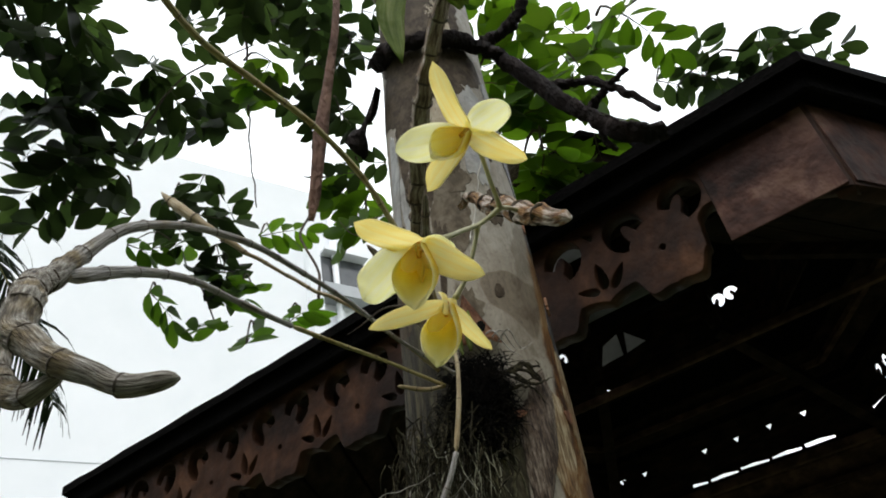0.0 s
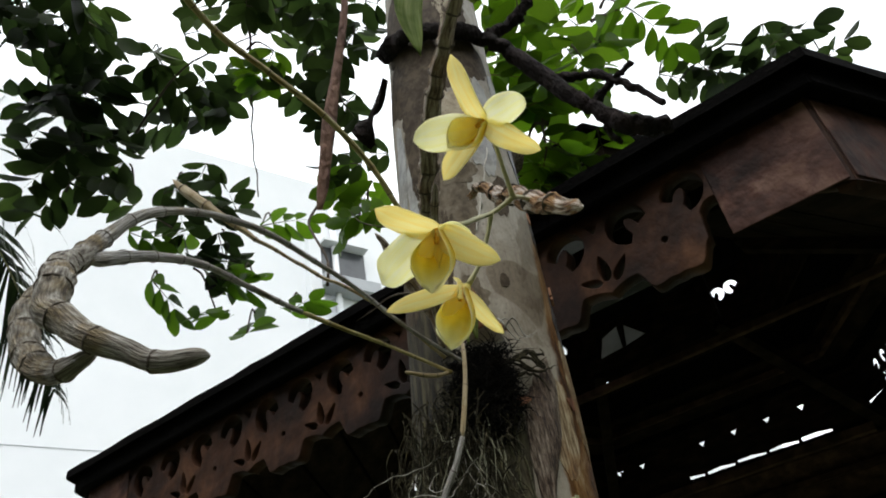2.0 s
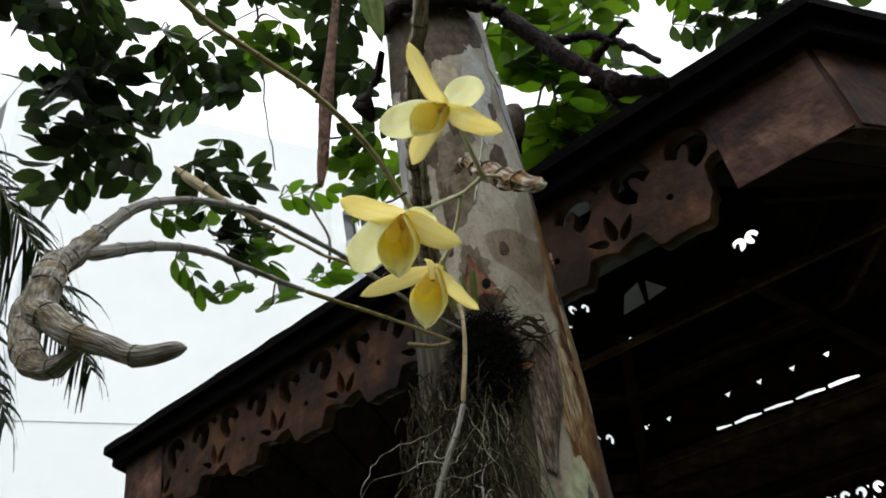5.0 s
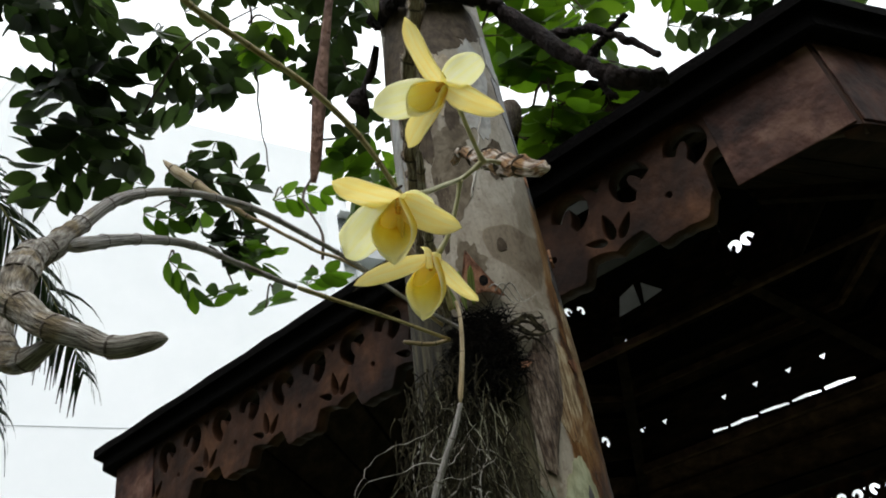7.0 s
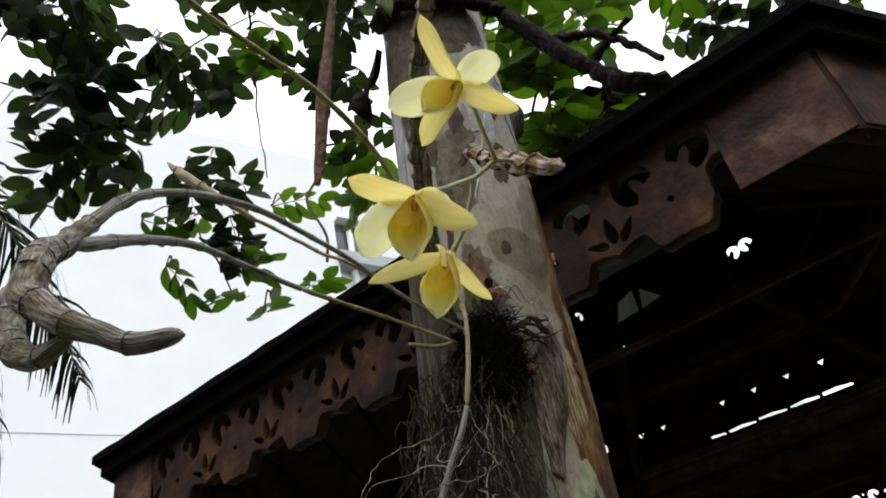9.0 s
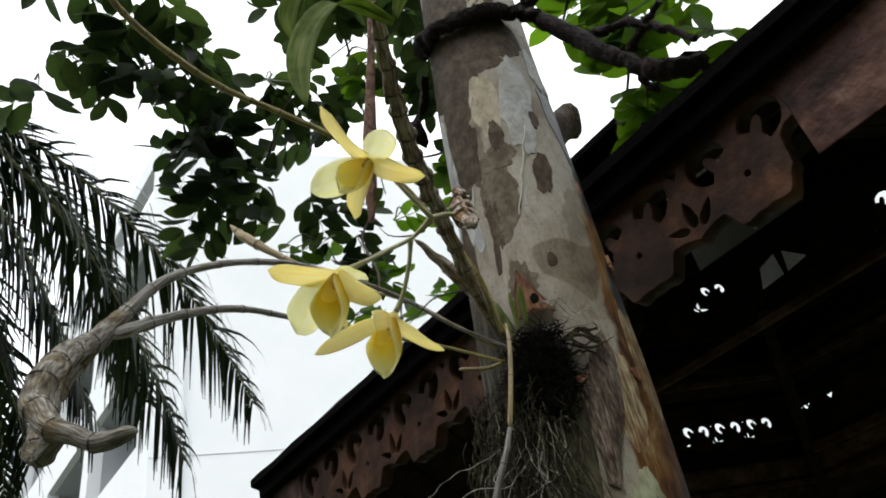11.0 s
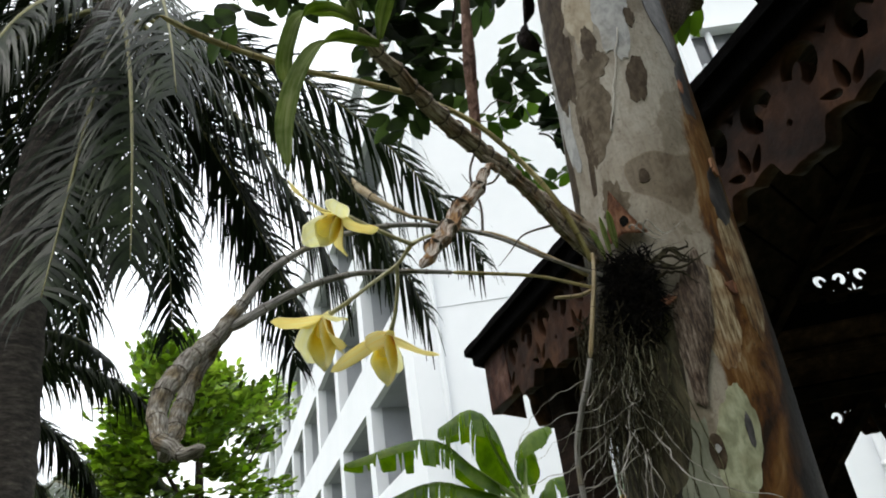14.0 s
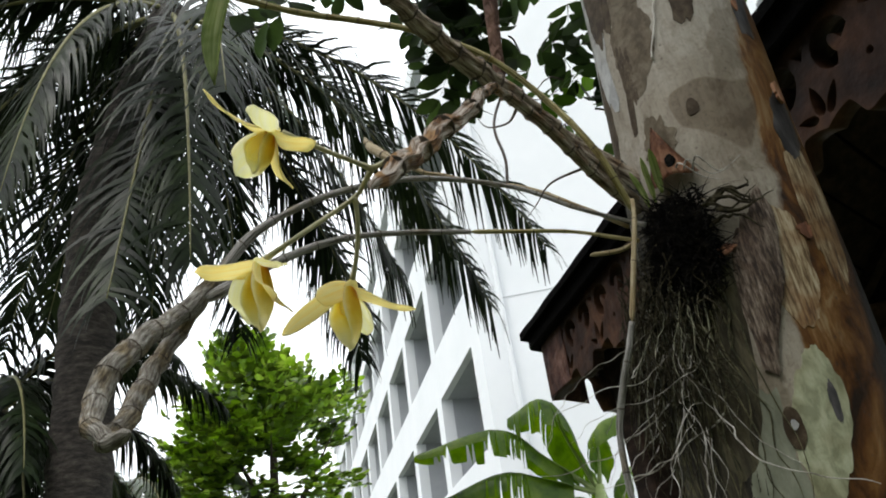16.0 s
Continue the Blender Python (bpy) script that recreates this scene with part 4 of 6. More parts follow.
bark(-41, 1.786, 5.5, 0.005, M_FLAKE_ORANGE, 0.007, 0.5, "orange bark chip", 0)
bark(2, 1.79, 4.0, 0.006, M_FLAKE_ORANGE, 0.002, 0.6, "orange bark chip", 0)
bark(16, 2.044, 2.2, 0.010, M_FLAKE_ORANGE, 0.002, 0.5, "orange bark chip", 0)
flake("bark_strip", -28, 1.752, 13.0, 0.076, M_BARK_STRIP, 0.003, 19, 0.3, label="scaly dark strip of old bark", dome=0.004, square=0.8, lean=95, taper=0.75)

# curled three-cornered flake of orange bark above the roots
bm = bmesh.new()
grid = []
for i in range(15):
    u = i / 14
    row = []
    for k in range(9):
        x = k / 8
        deg = (-63 + (-71 + 63) * u) * (1 - x) + (-62 + (-41 + 62) * u) * x
        z = 1.926 - 0.06 * u - 0.004 * x * u + 0.002 * math.sin(9 * x + 3 * u)
        row.append(bm.verts.new(on_trunk(deg, z, 0.003 + 0.007 * math.sin(math.pi * x) * u + 0.004 * u)))
    grid.append(row)
for a, b in zip(grid, grid[1:]):
    for k in range(8):
        bm.faces.new((a[k], b[k], b[k + 1], a[k + 1]))
bmesh.ops.solidify(bm, geom=bm.faces[:], thickness=0.0015)
part("bark_patch", shift(bm), M_FLAKE_ORANGE, tree, "curled three-cornered flake of orange bark")
flake("bark_patch", -54, 1.880, 2.6, 0.006, M_ROOT_DARK, 0.0125, 21, 0.2, label="dark knot hole")

# stub of a sawn limb, forked top and limbs
bm = bmesh.new()
tube(bm, catmull([on_trunk(80, 2.2, -0.03), on_trunk(80, 2.235, 0.02), on_trunk(80, 2.262, 0.052), on_trunk(80, 2.272, 0.066)], 9), lambda u: (0.026 + 0.004 * math.sin(9 * u)) * (1 if u < 0.85 else 0.75), 14, lambda u, a: 1 + 0.12 * math.sin(3 * a))
part("limb_stub", shift(bm), M_BARK_STRIP, tree, "short broken limb stub")
BOUGHS = [((-0.30, 0.64, 2.6), (-0.2, 0.72, 2.85), (-0.12, 0.85, 3.5), (0.2, 1.3, 5.2)),
          ((-0.32, 0.63, 2.6), (-0.42, 0.66, 2.95), (-0.7, 0.8, 4.2), (-2.4, 1.3, 6.6)),
          ((-0.31, 0.63, 2.65), (-0.36, 0.75, 3.2), (-0.6, 1.2, 4.6), (-1.6, 2.4, 6.4))]
for pts in BOUGHS:
    bm = bmesh.new()
    tube(bm, catmull(pts, 24), lambda u: 0.052 * (1 - u) ** 0.7 + 0.006, 12, lambda u, a: 1 + 0.06 * math.sin(3 * a + 5 * u))
    part("limb", shift(bm), M_TRUNK, tree)


def spray(bm, origin, heading, n, ln, rnd, droop=0.5):
    """A pinnate twig with n pairs of leaves."""
    h = heading.normalized()
    line = [origin]
    d = h.copy()
    for i in range(n):
        d = (d + Vector((0, 0, -droop * 0.12))).normalized()
        line.append(line[-1] + d * ln * 0.42)
    for i, p in enumerate(line):
        d = (line[min(i + 1, n)] - line[max(i - 1, 0)]).normalized()
        s = d.cross(Vector((0, 0, 1)))
        s = s.normalized() if s.length > 0.05 else Vector((1, 0, 0))
        for sg in (-1, 1):
            if i == n and sg == 1:
                out = d
            else:
                out = (s * sg + d * 0.55 + Vector((0, 0, -droop * rnd.uniform(0.2, 0.9)))).normalized()
            L = ln * rnd.uniform(0.75, 1.15)
            wv = d.cross(out)
            wv = (out.cross(wv) * 1.0 + Vector((rnd.uniform(-.5, .5), rnd.uniform(-.5, .5), rnd.uniform(-.5, .5)))).normalized()
            wv = (wv - out * wv.dot(out)).normalized()
            nn = out.cross(wv)
            q = p + out * 0.006
            prof = ((0.0, 0.02), (0.2, 0.17), (0.45, 0.25), (0.7, 0.24), (0.88, 0.14), (1.0, 0.015))
            lf, mid, rt = [], [], []
            for u, w in prof:
                c = q + out * (u * L) + nn * (-0.1 * L * u * u)
                lf.append(bm.verts.new(c + wv * (w * L) + nn * (0.25 * w * L)))
                mid.append(bm.verts.new(c))
                rt.append(bm.verts.new(c - wv * (w * L) + nn * (0.25 * w * L)))
            for a in range(len(prof) - 1):
                bm.faces.new((mid[a], mid[a + 1], lf[a + 1], lf[a]))
                bm.faces.new((mid[a], rt[a], rt[a + 1], mid[a + 1]))
    return line


def from_eye(az, el, dist, eye=(0.0, 0.0, 1.5)):
    a, e = radians(az), radians(el)
    return Vector(eye) + dist * Vector((-math.sin(a) * math.cos(e), math.cos(a) * math.cos(e), math.sin(e)))


# crown: bunches of leaf sprays (azimuth, elevation, distance from the path's start, spread in metres, sprays, leaf length)
DARK_BUNCHES = [(73.2, 53.2, 4.6, 0.19, 2, 0.19), (68.2, 53.6, 4.6, 0.18, 2, 0.19), (73.6, 50.4, 4.6, 0.12, 1, 0.18), (65.4, 52.1, 4.6, 0.10, 1, 0.17),
                (67.2, 48.7, 4.6, 0.16, 4, 0.19), (62.7, 47.8, 4.6, 0.19, 5, 0.2), (57.9, 49.6, 4.6, 0.17, 4, 0.19), (54.8, 48.2, 4.6, 0.12, 2, 0.17)]
DARK_BUNCHES += [(69.7, 46.6, 4.6, 0.15, 2, 0.19), (65.1, 44.2, 4.6, 0.16, 3, 0.19), (70, 43, 4.6, 0.10, 1, 0.18), (60.7, 43.8, 4.6, 0.12, 2, 0.18),
                 (65.8, 41.1, 4.6, 0.07, 1, 0.19), (59.2, 52.2, 4.6, 0.10, 1, 0.17), (55.6, 43.2, 4.2, 0.11, 2, 0.16), (52.3, 42, 4.2, 0.11, 3, 0.16)]
DARK_BUNCHES += [(51.7, 39.5, 4.1, 0.12, 3, 0.15), (51.3, 56.8, 3.9, 0.16, 4, 0.14),
                 (45.7, 55.8, 3.9, 0.16, 5, 0.14), (39.7, 56.5, 3.8, 0.16, 5, 0.14), (36, 53.8, 3.7, 0.12, 4, 0.14), (41.9, 52.5, 3.8, 0.11, 2, 0.14)]
DARK_BUNCHES += [(55.4, 55.4, 4, 0.11, 2, 0.15), (39, 49.8, 3.7, 0.08, 2, 0.13), (37.4, 45.3, 3.4, 0.07, 2, 0.13), (31, 58, 3.4, 0.38, 5, 0.13), (53, 61, 3.9, 0.31, 5, 0.14), (76, 57, 4.4, 0.28, 4, 0.19), (80, 56, 4.2, 0.34, 2, 0.18),
                 (-0.5, 42.8, 3.8, 0.09, 2, 0.13), (-3.3, 41.8, 3.8, 0.10, 3, 0.13), (-6.3, 40.7, 3.8, 0.09, 2, 0.13), (2.9, 43.1, 3.8, 0.06, 1, 0.13)]
DARK_BUNCHES += [(83, 52.5, 4.2, 0.12, 2, 0.19), (84.5, 50, 4.2, 0.05, 1, 0.2), (80, 54.4, 4.2, 0.13, 2, 0.18), (74.4, 55, 4.2, 0.13, 3, 0.18), (73.4, 52.4, 4.2, 0.06, 1, 0.18), (86, 48.7, 4.1, 0.04, 1, 0.19), (68.5, 55.5, 4.2, 0.12, 2, 0.17)]
DARK_BUNCHES += [(1.4, 41.1, 3.8, 0.07, 1, 0.13), (-8.6, 39.5, 3.8, 0.04, 1, 0.12)]
YOUNG_BUNCHES = [(54.2, 36.5, 4, 0.11, 2, 0.15), (49.6, 36.5, 4, 0.11, 2, 0.15), (48.7, 33.1, 4, 0.07, 1, 0.15), (44.6, 34.1, 4, 0.06, 1, 0.14), (57.2, 35.4, 4, 0.06, 1, 0.15),
                 (49.3, 52.9, 3.9, 0.11, 2, 0.14), (38.4, 43.2, 3.4, 0.07, 2, 0.13), (37.1, 40.9, 3.4, 0.07, 2, 0.13), (38, 39.2, 3.4, 0.06, 1, 0.13)]
YOUNG_BUNCHES += [(17.2, 47, 2.6, 0.09, 4, 0.14), (16.7, 43.1, 2.5, 0.08, 4, 0.14), (17.4, 50.2, 2.6, 0.08, 4, 0.14), (19.7, 40.7, 2.5, 0.06, 2, 0.13), (11.8, 48, 2.7, 0.08, 2, 0.13), (12.3, 43.1, 2.6, 0.06, 2, 0.13),
                  (11.4, 52.5, 3, 0.12, 4, 0.12), (6.6, 49.4, 3, 0.10, 3, 0.12), (17.6, 53.3, 2.8, 0.08, 2, 0.13), (8.2, 47.2, 2.9, 0.06, 1, 0.12), (4, 56, 3.2, 0.25, 2, 0.12), (56.3, 39.4, 4.1, 0.11, 2, 0.15), (46.9, 40.3, 4.1, 0.08, 1, 0.15)]
rnd = random.Random(7)
for nb, (az, el, dist, sp, cnt, ln) in enumerate(DARK_BUNCHES + YOUNG_BUNCHES):
    young = nb >= len(DARK_BUNCHES)
    c = from_eye(az, el, dist)
    bm, tw = bmesh.new(), bmesh.new()
    for i in range(cnt):
        o = c + Vector([max(-1.3, min(1.3, rnd.gauss(0, 0.75))) * sp for _ in range(3)])
        h = Vector((rnd.uniform(-1, 1), rnd.uniform(-1, 1), rnd.uniform(-0.8, 0.3)))
        n = rnd.randint(2, 4)
        o = o - h.normalized() * ln * 0.2 * n
        line = spray(bm, o, h, n, ln, rnd)
        tube(tw, line, lambda u: 0.0035 * (1.1 - u), 4)
        if i % 3 == 0:
            tube(tw, catmull([o, o.lerp(c, 0.6) + Vector((0, 0, 0.1)), c + Vector((0, 0, 0.05))], 6), lambda u: 0.004 + 0.003 * u, 4)
    part("foliage", shift(bm), M_LEAF_YOUNG if young else M_LEAF, tree, "young bright green leaf bunch" if young else "dark green glossy leaf bunch")
    tagged(part("twig", shift(tw), M_TWIG, tree), kind="stuff")
# bare hanging twigs between the leaf bunches
for pts in ([(49.5, 57.5, 3.9), (48.7, 51.5, 3.9), (48.8, 47.5, 3.9), (48.2, 42.5, 3.9)], [(60.5, 46.5, 4.5), (56.5, 51.5, 4.3), (48, 54.5, 4.0)], [(8, 49.5, 2.9), (2, 49.5, 3.1), (-2.5, 51, 3.2)]):
    bm = bmesh.new()
    tube(bm, [p + Vector([rnd.uniform(-0.006, 0.006) for _ in range(3)]) for p in catmull([from_eye(*q) for q in pts], 18)], lambda u: 0.007 * (1.1 - 0.6 * u), 6)
    part("limb", shift(bm), M_TWIG, tree, "thin bare twig")

# dead branch caught against the eave
branch = thing("dead_branch", "dark wet dead branch resting on the gazebo eave", "branch", at=(-0.25, 0.68, 2.4))


def rel(bm, ob):
    o = Vector(ob.location)
    for v in bm.verts:
        v.co -= o
    return bm


def twigline(pts, r0, r1, parent, name, material=M_DEADWOOD, seed=0, sides=9):
    bm = bmesh.new()
    rr = random.Random(seed)
    line = [p + Vector([rr.uniform(-0.25, 0.25) * r0 for _ in range(3)]) for p in catmull(pts, 8 * len(pts))]
    tube(bm, line, lambda u: (r0 + (r1 - r0) * u) * (1 + 0.14 * math.sin(23 * u + seed)), sides, lambda u, a: 1 + 0.14 * math.sin(3 * a + 7 * u + seed))
    return part(name, rel(bm, parent), material, parent)


twigline([on_trunk(-125, 2.385, 0.012), on_trunk(-100, 2.368, 0.014), on_trunk(-73, 2.352, 0.014), on_trunk(-41, 2.344, 0.014), on_trunk(-10, 2.35, 0.016), (-0.211, 0.655, 2.321), (-0.163, 0.66, 2.2), (-0.13, 0.66, 2.132), (-0.105, 0.665, 2.09), (-0.07, 0.70, 2.09)], 0.012, 0.0105, branch, "bough")
twigline([(-0.19, 0.66, 2.245), (-0.155, 0.68, 2.238), (-0.12, 0.68, 2.212), (-0.089, 0.68, 2.161), (-0.065, 0.68, 2.112)], 0.007, 0.004, branch, "side_twig", seed=3)
twigline([(-0.137, 0.675, 2.17), (-0.118, 0.68, 2.185), (-0.102, 0.68, 2.19), (-0.074, 0.68, 2.197)], 0.006, 0.0035, branch, "side_twig", seed=5)
twigline([(-0.13, 0.665, 2.13), (-0.135, 0.67, 2.105), (-0.127, 0.675, 2.085)], 0.006, 0.003, branch, "side_twig", seed=6)
twigline([(-0.28, 0.68, 2.43), (-0.23, 0.70, 2.44), (-0.19, 0.715, 2.47), (-0.16, 0.72, 2.52)], 0.011, 0.008, branch, "side_twig", seed=8)
# hanging strip of dead bark
strip = thing("bark_strip_hanging", "long brown strip of dead bark hanging from the crown", "bark strip", at=(-0.43, 0.47, 2.1))
bm = bmesh.new()
line = catmull([(-0.437, 0.472, 2.066), (-0.425, 0.471, 2.11), (-0.405, 0.47, 2.19), (-0.38, 0.47, 2.29), (-0.36, 0.475, 2.4), (-0.35, 0.49, 2.6), (-0.34, 0.52, 2.8)], 34)
tube(bm, line, lambda u: lerp_list([0.003, 0.0062, 0.0068, 0.0085, 0.006, 0.005, 0.0045, 0.0045, 0.004, 0.004], u), 12, lambda u, a: 0.6 + 0.5 * abs(math.cos(a)) + 0.1 * math.sin(14 * u + 3 * a))
part("strip", rel(bm, strip), mat("reddish_dead_bark", [(0.36, (0.1, 0.05, 0.035)), (0.64, (0.28, 0.16, 0.115))], 50, 0.85, 0.7, stretch=(1, 1, .4)), strip)
bm = bmesh.new()
tube(bm, catmull([(-0.437, 0.472, 2.075), (-0.444, 0.46, 2.045), (-0.43, 0.452, 2.01), (-0.412, 0.45, 1.965), (-0.412, 0.446, 1.93)], 14), lambda u: 0.0016, 6)
part("tendril", rel(bm, strip), M_TWIG, strip)
# withered brown leaf hooked on the trunk
wither = thing("withered_leaf", "curled dark brown withered leaf on the trunk", "leaf", at=(-0.42, 0.575, 2.29))
bm = bmesh.new()
blade(bm, catmull([(-0.375, 0.565, 2.33), (-0.40, 0.572, 2.31), (-0.43, 0.58, 2.295), (-0.455, 0.582, 2.285)], 9), lambda u: 0.006 + 0.02 * u, Vector((0.75, -0.1, 0.65)), 0.5, 4, 0.0008, 0.3, 2)
part("blade", rel(bm, wither), M_DEADWOOD, wither)

# ---------------------------------------------------------------- the orchid on the trunk
orchid = thing("orchid", "epiphytic orchid with bare grey canes and three yellow flowers", "orchid", at=(-0.325, 0.52, 1.84))


def cane(name, pts, radii, material, seg, label="", groove=0.06, ring=0.12, seed=0, sides=12, warp=0.0):
    """A jointed cane: seg joints, ringed at each joint, with faint ribs; radii are spread along it."""
    rr = random.Random(seed)
    n = seg * 9 + 1
    line = catmull(pts, n)
    if warp:
        line = [p + Vector((noise.noise(p * 60), noise.noise(p * 60 + Vector((7, 0, 0))), noise.noise(p * 60 + Vector((0, 7, 0))))) * warp for p in line]
    swell = [rr.uniform(0.96, 1.05) for _ in range(seg + 2)]

    def rad(u):
        x = u * seg
        f = x - int(x)
        k = min(int(x), seg)
        node = math.exp(-((min(f, 1 - f)) / 0.07) ** 2)
        taper = 1.0 - 0.04 * f
        return lerp_list(radii, u) * (swell[k] * taper + ring * node) * math.sqrt(max(0.03, 1 - max(0.0, (u - 0.95) / 0.05) ** 2))

    def ribs(u, a):
        return 1 + 0.6 * groove * math.cos(5 * a + 2 * u + seed) + 0.5 * groove * math.cos(11 * a + 1.3 * seed) + 0.5 * groove * noise.noise(Vector((2 * math.cos(a), 2 * math.sin(a), 22 * u + seed)))

    bm = bmesh.new()
    tube(bm, line, rad, sides, ribs)
    ob = part(name, rel(bm, orchid), material, orchid, label)
    for k in range(1, seg):
        i = k * 9
        d = (line[i + 1] - line[i - 1]).normalized()
        r = rad(k / seg)
        w = max(0.00045, 0.06 * r)
        bm = bmesh.new()
        tube(bm, [line[i] - d * w, line[i], line[i] + d * w], lambda u: r * (1.0 + 0.62 * groove + 0.02 * math.sin(math.pi * u)), max(16, sides))
        part("node_ring", rel(bm, orchid), M_CANE_RING, ob)
    return line


ROOTPT = (-0.325, 0.53, 1.83)
cane("cane", [ROOTPT, (-0.35, 0.486, 1.863), (-0.368, 0.44, 1.898), (-0.376, 0.382, 1.914), (-0.37, 0.322, 1.909), (-0.363, 0.256, 1.886), (-0.353, 0.202, 1.847), (-0.353, 0.172, 1.806), (-0.340, 0.151, 1.773)],
             [0.0019, 0.0019, 0.0022, 0.0026, 0.0029, 0.0031, 0.0037, 0.0056, 0.0066], M_CANE_GREY, 14, "arching bare grey cane", seed=1)
low_arch = catmull([(-0.335, 0.525, 1.82), (-0.373, 0.485, 1.853), (-0.392, 0.439, 1.866), (-0.403, 0.388, 1.873), (-0.401, 0.332, 1.872), (-0.387, 0.275, 1.859), (-0.372, 0.221, 1.831), (-0.345, 0.163, 1.783)], 43)
cane("cane", low_arch[:18], [0.0017, 0.0018, 0.002, 0.0023], M_CANE_OLIVE, 5, "olive-green foot of the lower arching cane", seed=15)
cane("cane", low_arch[17:], [0.0023, 0.0026, 0.0029, 0.0032, 0.004, 0.0054], M_CANE_GREY, 8, "arching bare grey cane", seed=2)
cane("old_bulb", [(-0.353, 0.172, 1.806), (-0.335, 0.147, 1.767), (-0.308, 0.131, 1.74), (-0.288, 0.121, 1.718), (-0.273, 0.114, 1.69), (-0.250, 0.117, 1.666), (-0.226, 0.131, 1.648), (-0.207, 0.145, 1.644)],
     [0.0056, 0.0068, 0.0075, 0.0076, 0.0072, 0.006, 0.0044, 0.0032], M_BULB, 8, "swollen grey hooked end of a cane", 0.075, 0.04, 3, 33, 0.0022)
cane("old_bulb", [(-0.347, 0.163, 1.787), (-0.352, 0.147, 1.762), (-0.344, 0.135, 1.736), (-0.328, 0.129, 1.711), (-0.31, 0.125, 1.688), (-0.289, 0.121, 1.670), (-0.266, 0.121, 1.659), (-0.252, 0.125, 1.661)],
     [0.0056, 0.006, 0.0068, 0.0072, 0.007, 0.0062, 0.0046, 0.0026], M_BULB, 7, "swollen grey hooked end of a cane", 0.075, 0.04, 4, 33, 0.0022)
cane("cane", [(-0.345, 0.54, 1.868), (-0.316, 0.488, 1.888), (-0.281, 0.441, 1.905), (-0.246, 0.397, 1.908), (-0.211, 0.353, 1.905), (-0.173, 0.313, 1.903), (-0.138, 0.278, 1.901), (-0.095, 0.24, 1.896)],
             [0.004, 0.0052, 0.006, 0.0066, 0.0066, 0.006, 0.0052, 0.0042], M_CANE_BROWN, 15, "stout sheathed brown leafy cane", 0.2, 0.2, 5, 20, 0.0022)
cane("cane", [(-0.338, 0.535, 1.852), (-0.312, 0.49, 1.872), (-0.28, 0.447, 1.888), (-0.25, 0.409, 1.895), (-0.222, 0.374, 1.893)], [0.0035, 0.0045, 0.0045, 0.004, 0.0026], M_CANE_BROWN, 7, "", 0.2, 0.16, 6, 16)
cane("cane", [(-0.352, 0.545, 1.865), (-0.334, 0.505, 1.9), (-0.306, 0.466, 1.914), (-0.285, 0.437, 1.918)], [0.0032, 0.0038, 0.0035, 0.002], M_CANE_BROWN, 5, "", 0.1, 0.1, 7, 12)
cane("cane", [(-0.322, 0.52, 1.845), (-0.309, 0.493, 1.9), (-0.313, 0.46, 1.96), (-0.313, 0.416, 2.007), (-0.318, 0.358, 2.042), (-0.331, 0.30, 2.068), (-0.338, 0.243, 2.083), (-0.322, 0.185, 2.083), (-0.292, 0.135, 2.072), (-0.25, 0.10, 2.05)],
     [0.003, 0.003, 0.003, 0.003, 0.0031, 0.0032, 0.0033, 0.0033, 0.0028], M_CANE_OLIVE, 18, "long slender olive-green cane", 0.05, 0.08, 8)
cane("cane", [(-0.335, 0.52, 1.835), (-0.375, 0.46, 1.9), (-0.400, 0.426, 1.925), (-0.414, 0.399, 1.942), (-0.426, 0.372, 1.957), (-0.441, 0.35, 1.977), (-0.476, 0.325, 2.025), (-0.502, 0.32, 2.062)],
     [0.0016, 0.0018, 0.0018, 0.0018, 0.002, 0.0034, 0.0058, 0.0015], M_CANE_TAN, 10, "thin yellow-brown cane ending in a dry bud", 0.2, 0.1, 9, 16, 0.0012)
cane("cane", [(-0.313, 0.517, 1.848), (-0.309, 0.511, 1.826), (-0.307, 0.498, 1.785), (-0.312, 0.485, 1.735)],
     [0.0018, 0.002, 0.0021, 0.0024], M_CANE_TAN, 3, "hanging tan jointed cane", 0.04, 0.12, 10)
cane("cane", [(-0.312, 0.485, 1.735), (-0.32, 0.479, 1.712), (-0.332, 0.474, 1.69), (-0.348, 0.47, 1.66), (-0.355, 0.47, 1.62), (-0.358, 0.472, 1.57)],
     [0.0022, 0.0026, 0.0027, 0.0026, 0.0024, 0.0012], M_CANE_GREY, 4, "weathered grey lower joint of the hanging cane", 0.08, 0.1, 14)
cane("cane", [(-0.335, 0.52, 1.818), (-0.35, 0.512, 1.819), (-0.366, 0.492, 1.824)], [0.0018, 0.0022, 0.0018], M_CANE_TAN, 3, "", 0.04, 0.1, 11)
cane("cane", [(-0.35, 0.575, 1.87), (-0.352, 0.535, 1.91), (-0.353, 0.497, 1.942), (-0.352, 0.46, 1.97)], [0.008, 0.008, 0.007, 0.002], M_CANE_BROWN, 3, "thick brown broken stub", 0.1, 0.03, 12, 14, 0.002)
# papery dry pseudobulb that bears the flower stalk
cane("dry_bulb", [(-0.192, 0.372, 1.858), (-0.176, 0.355, 1.845), (-0.158, 0.335, 1.815), (-0.13, 0.305, 1.772), (-0.106, 0.279, 1.735), (-0.08, 0.257, 1.703)],
     [0.0024, 0.0024, 0.0042, 0.0054, 0.005, 0.0026], M_DRY, 7, "shrivelled papery brown pseudobulb", 0.34, 0.12, 13, 18, 0.003)
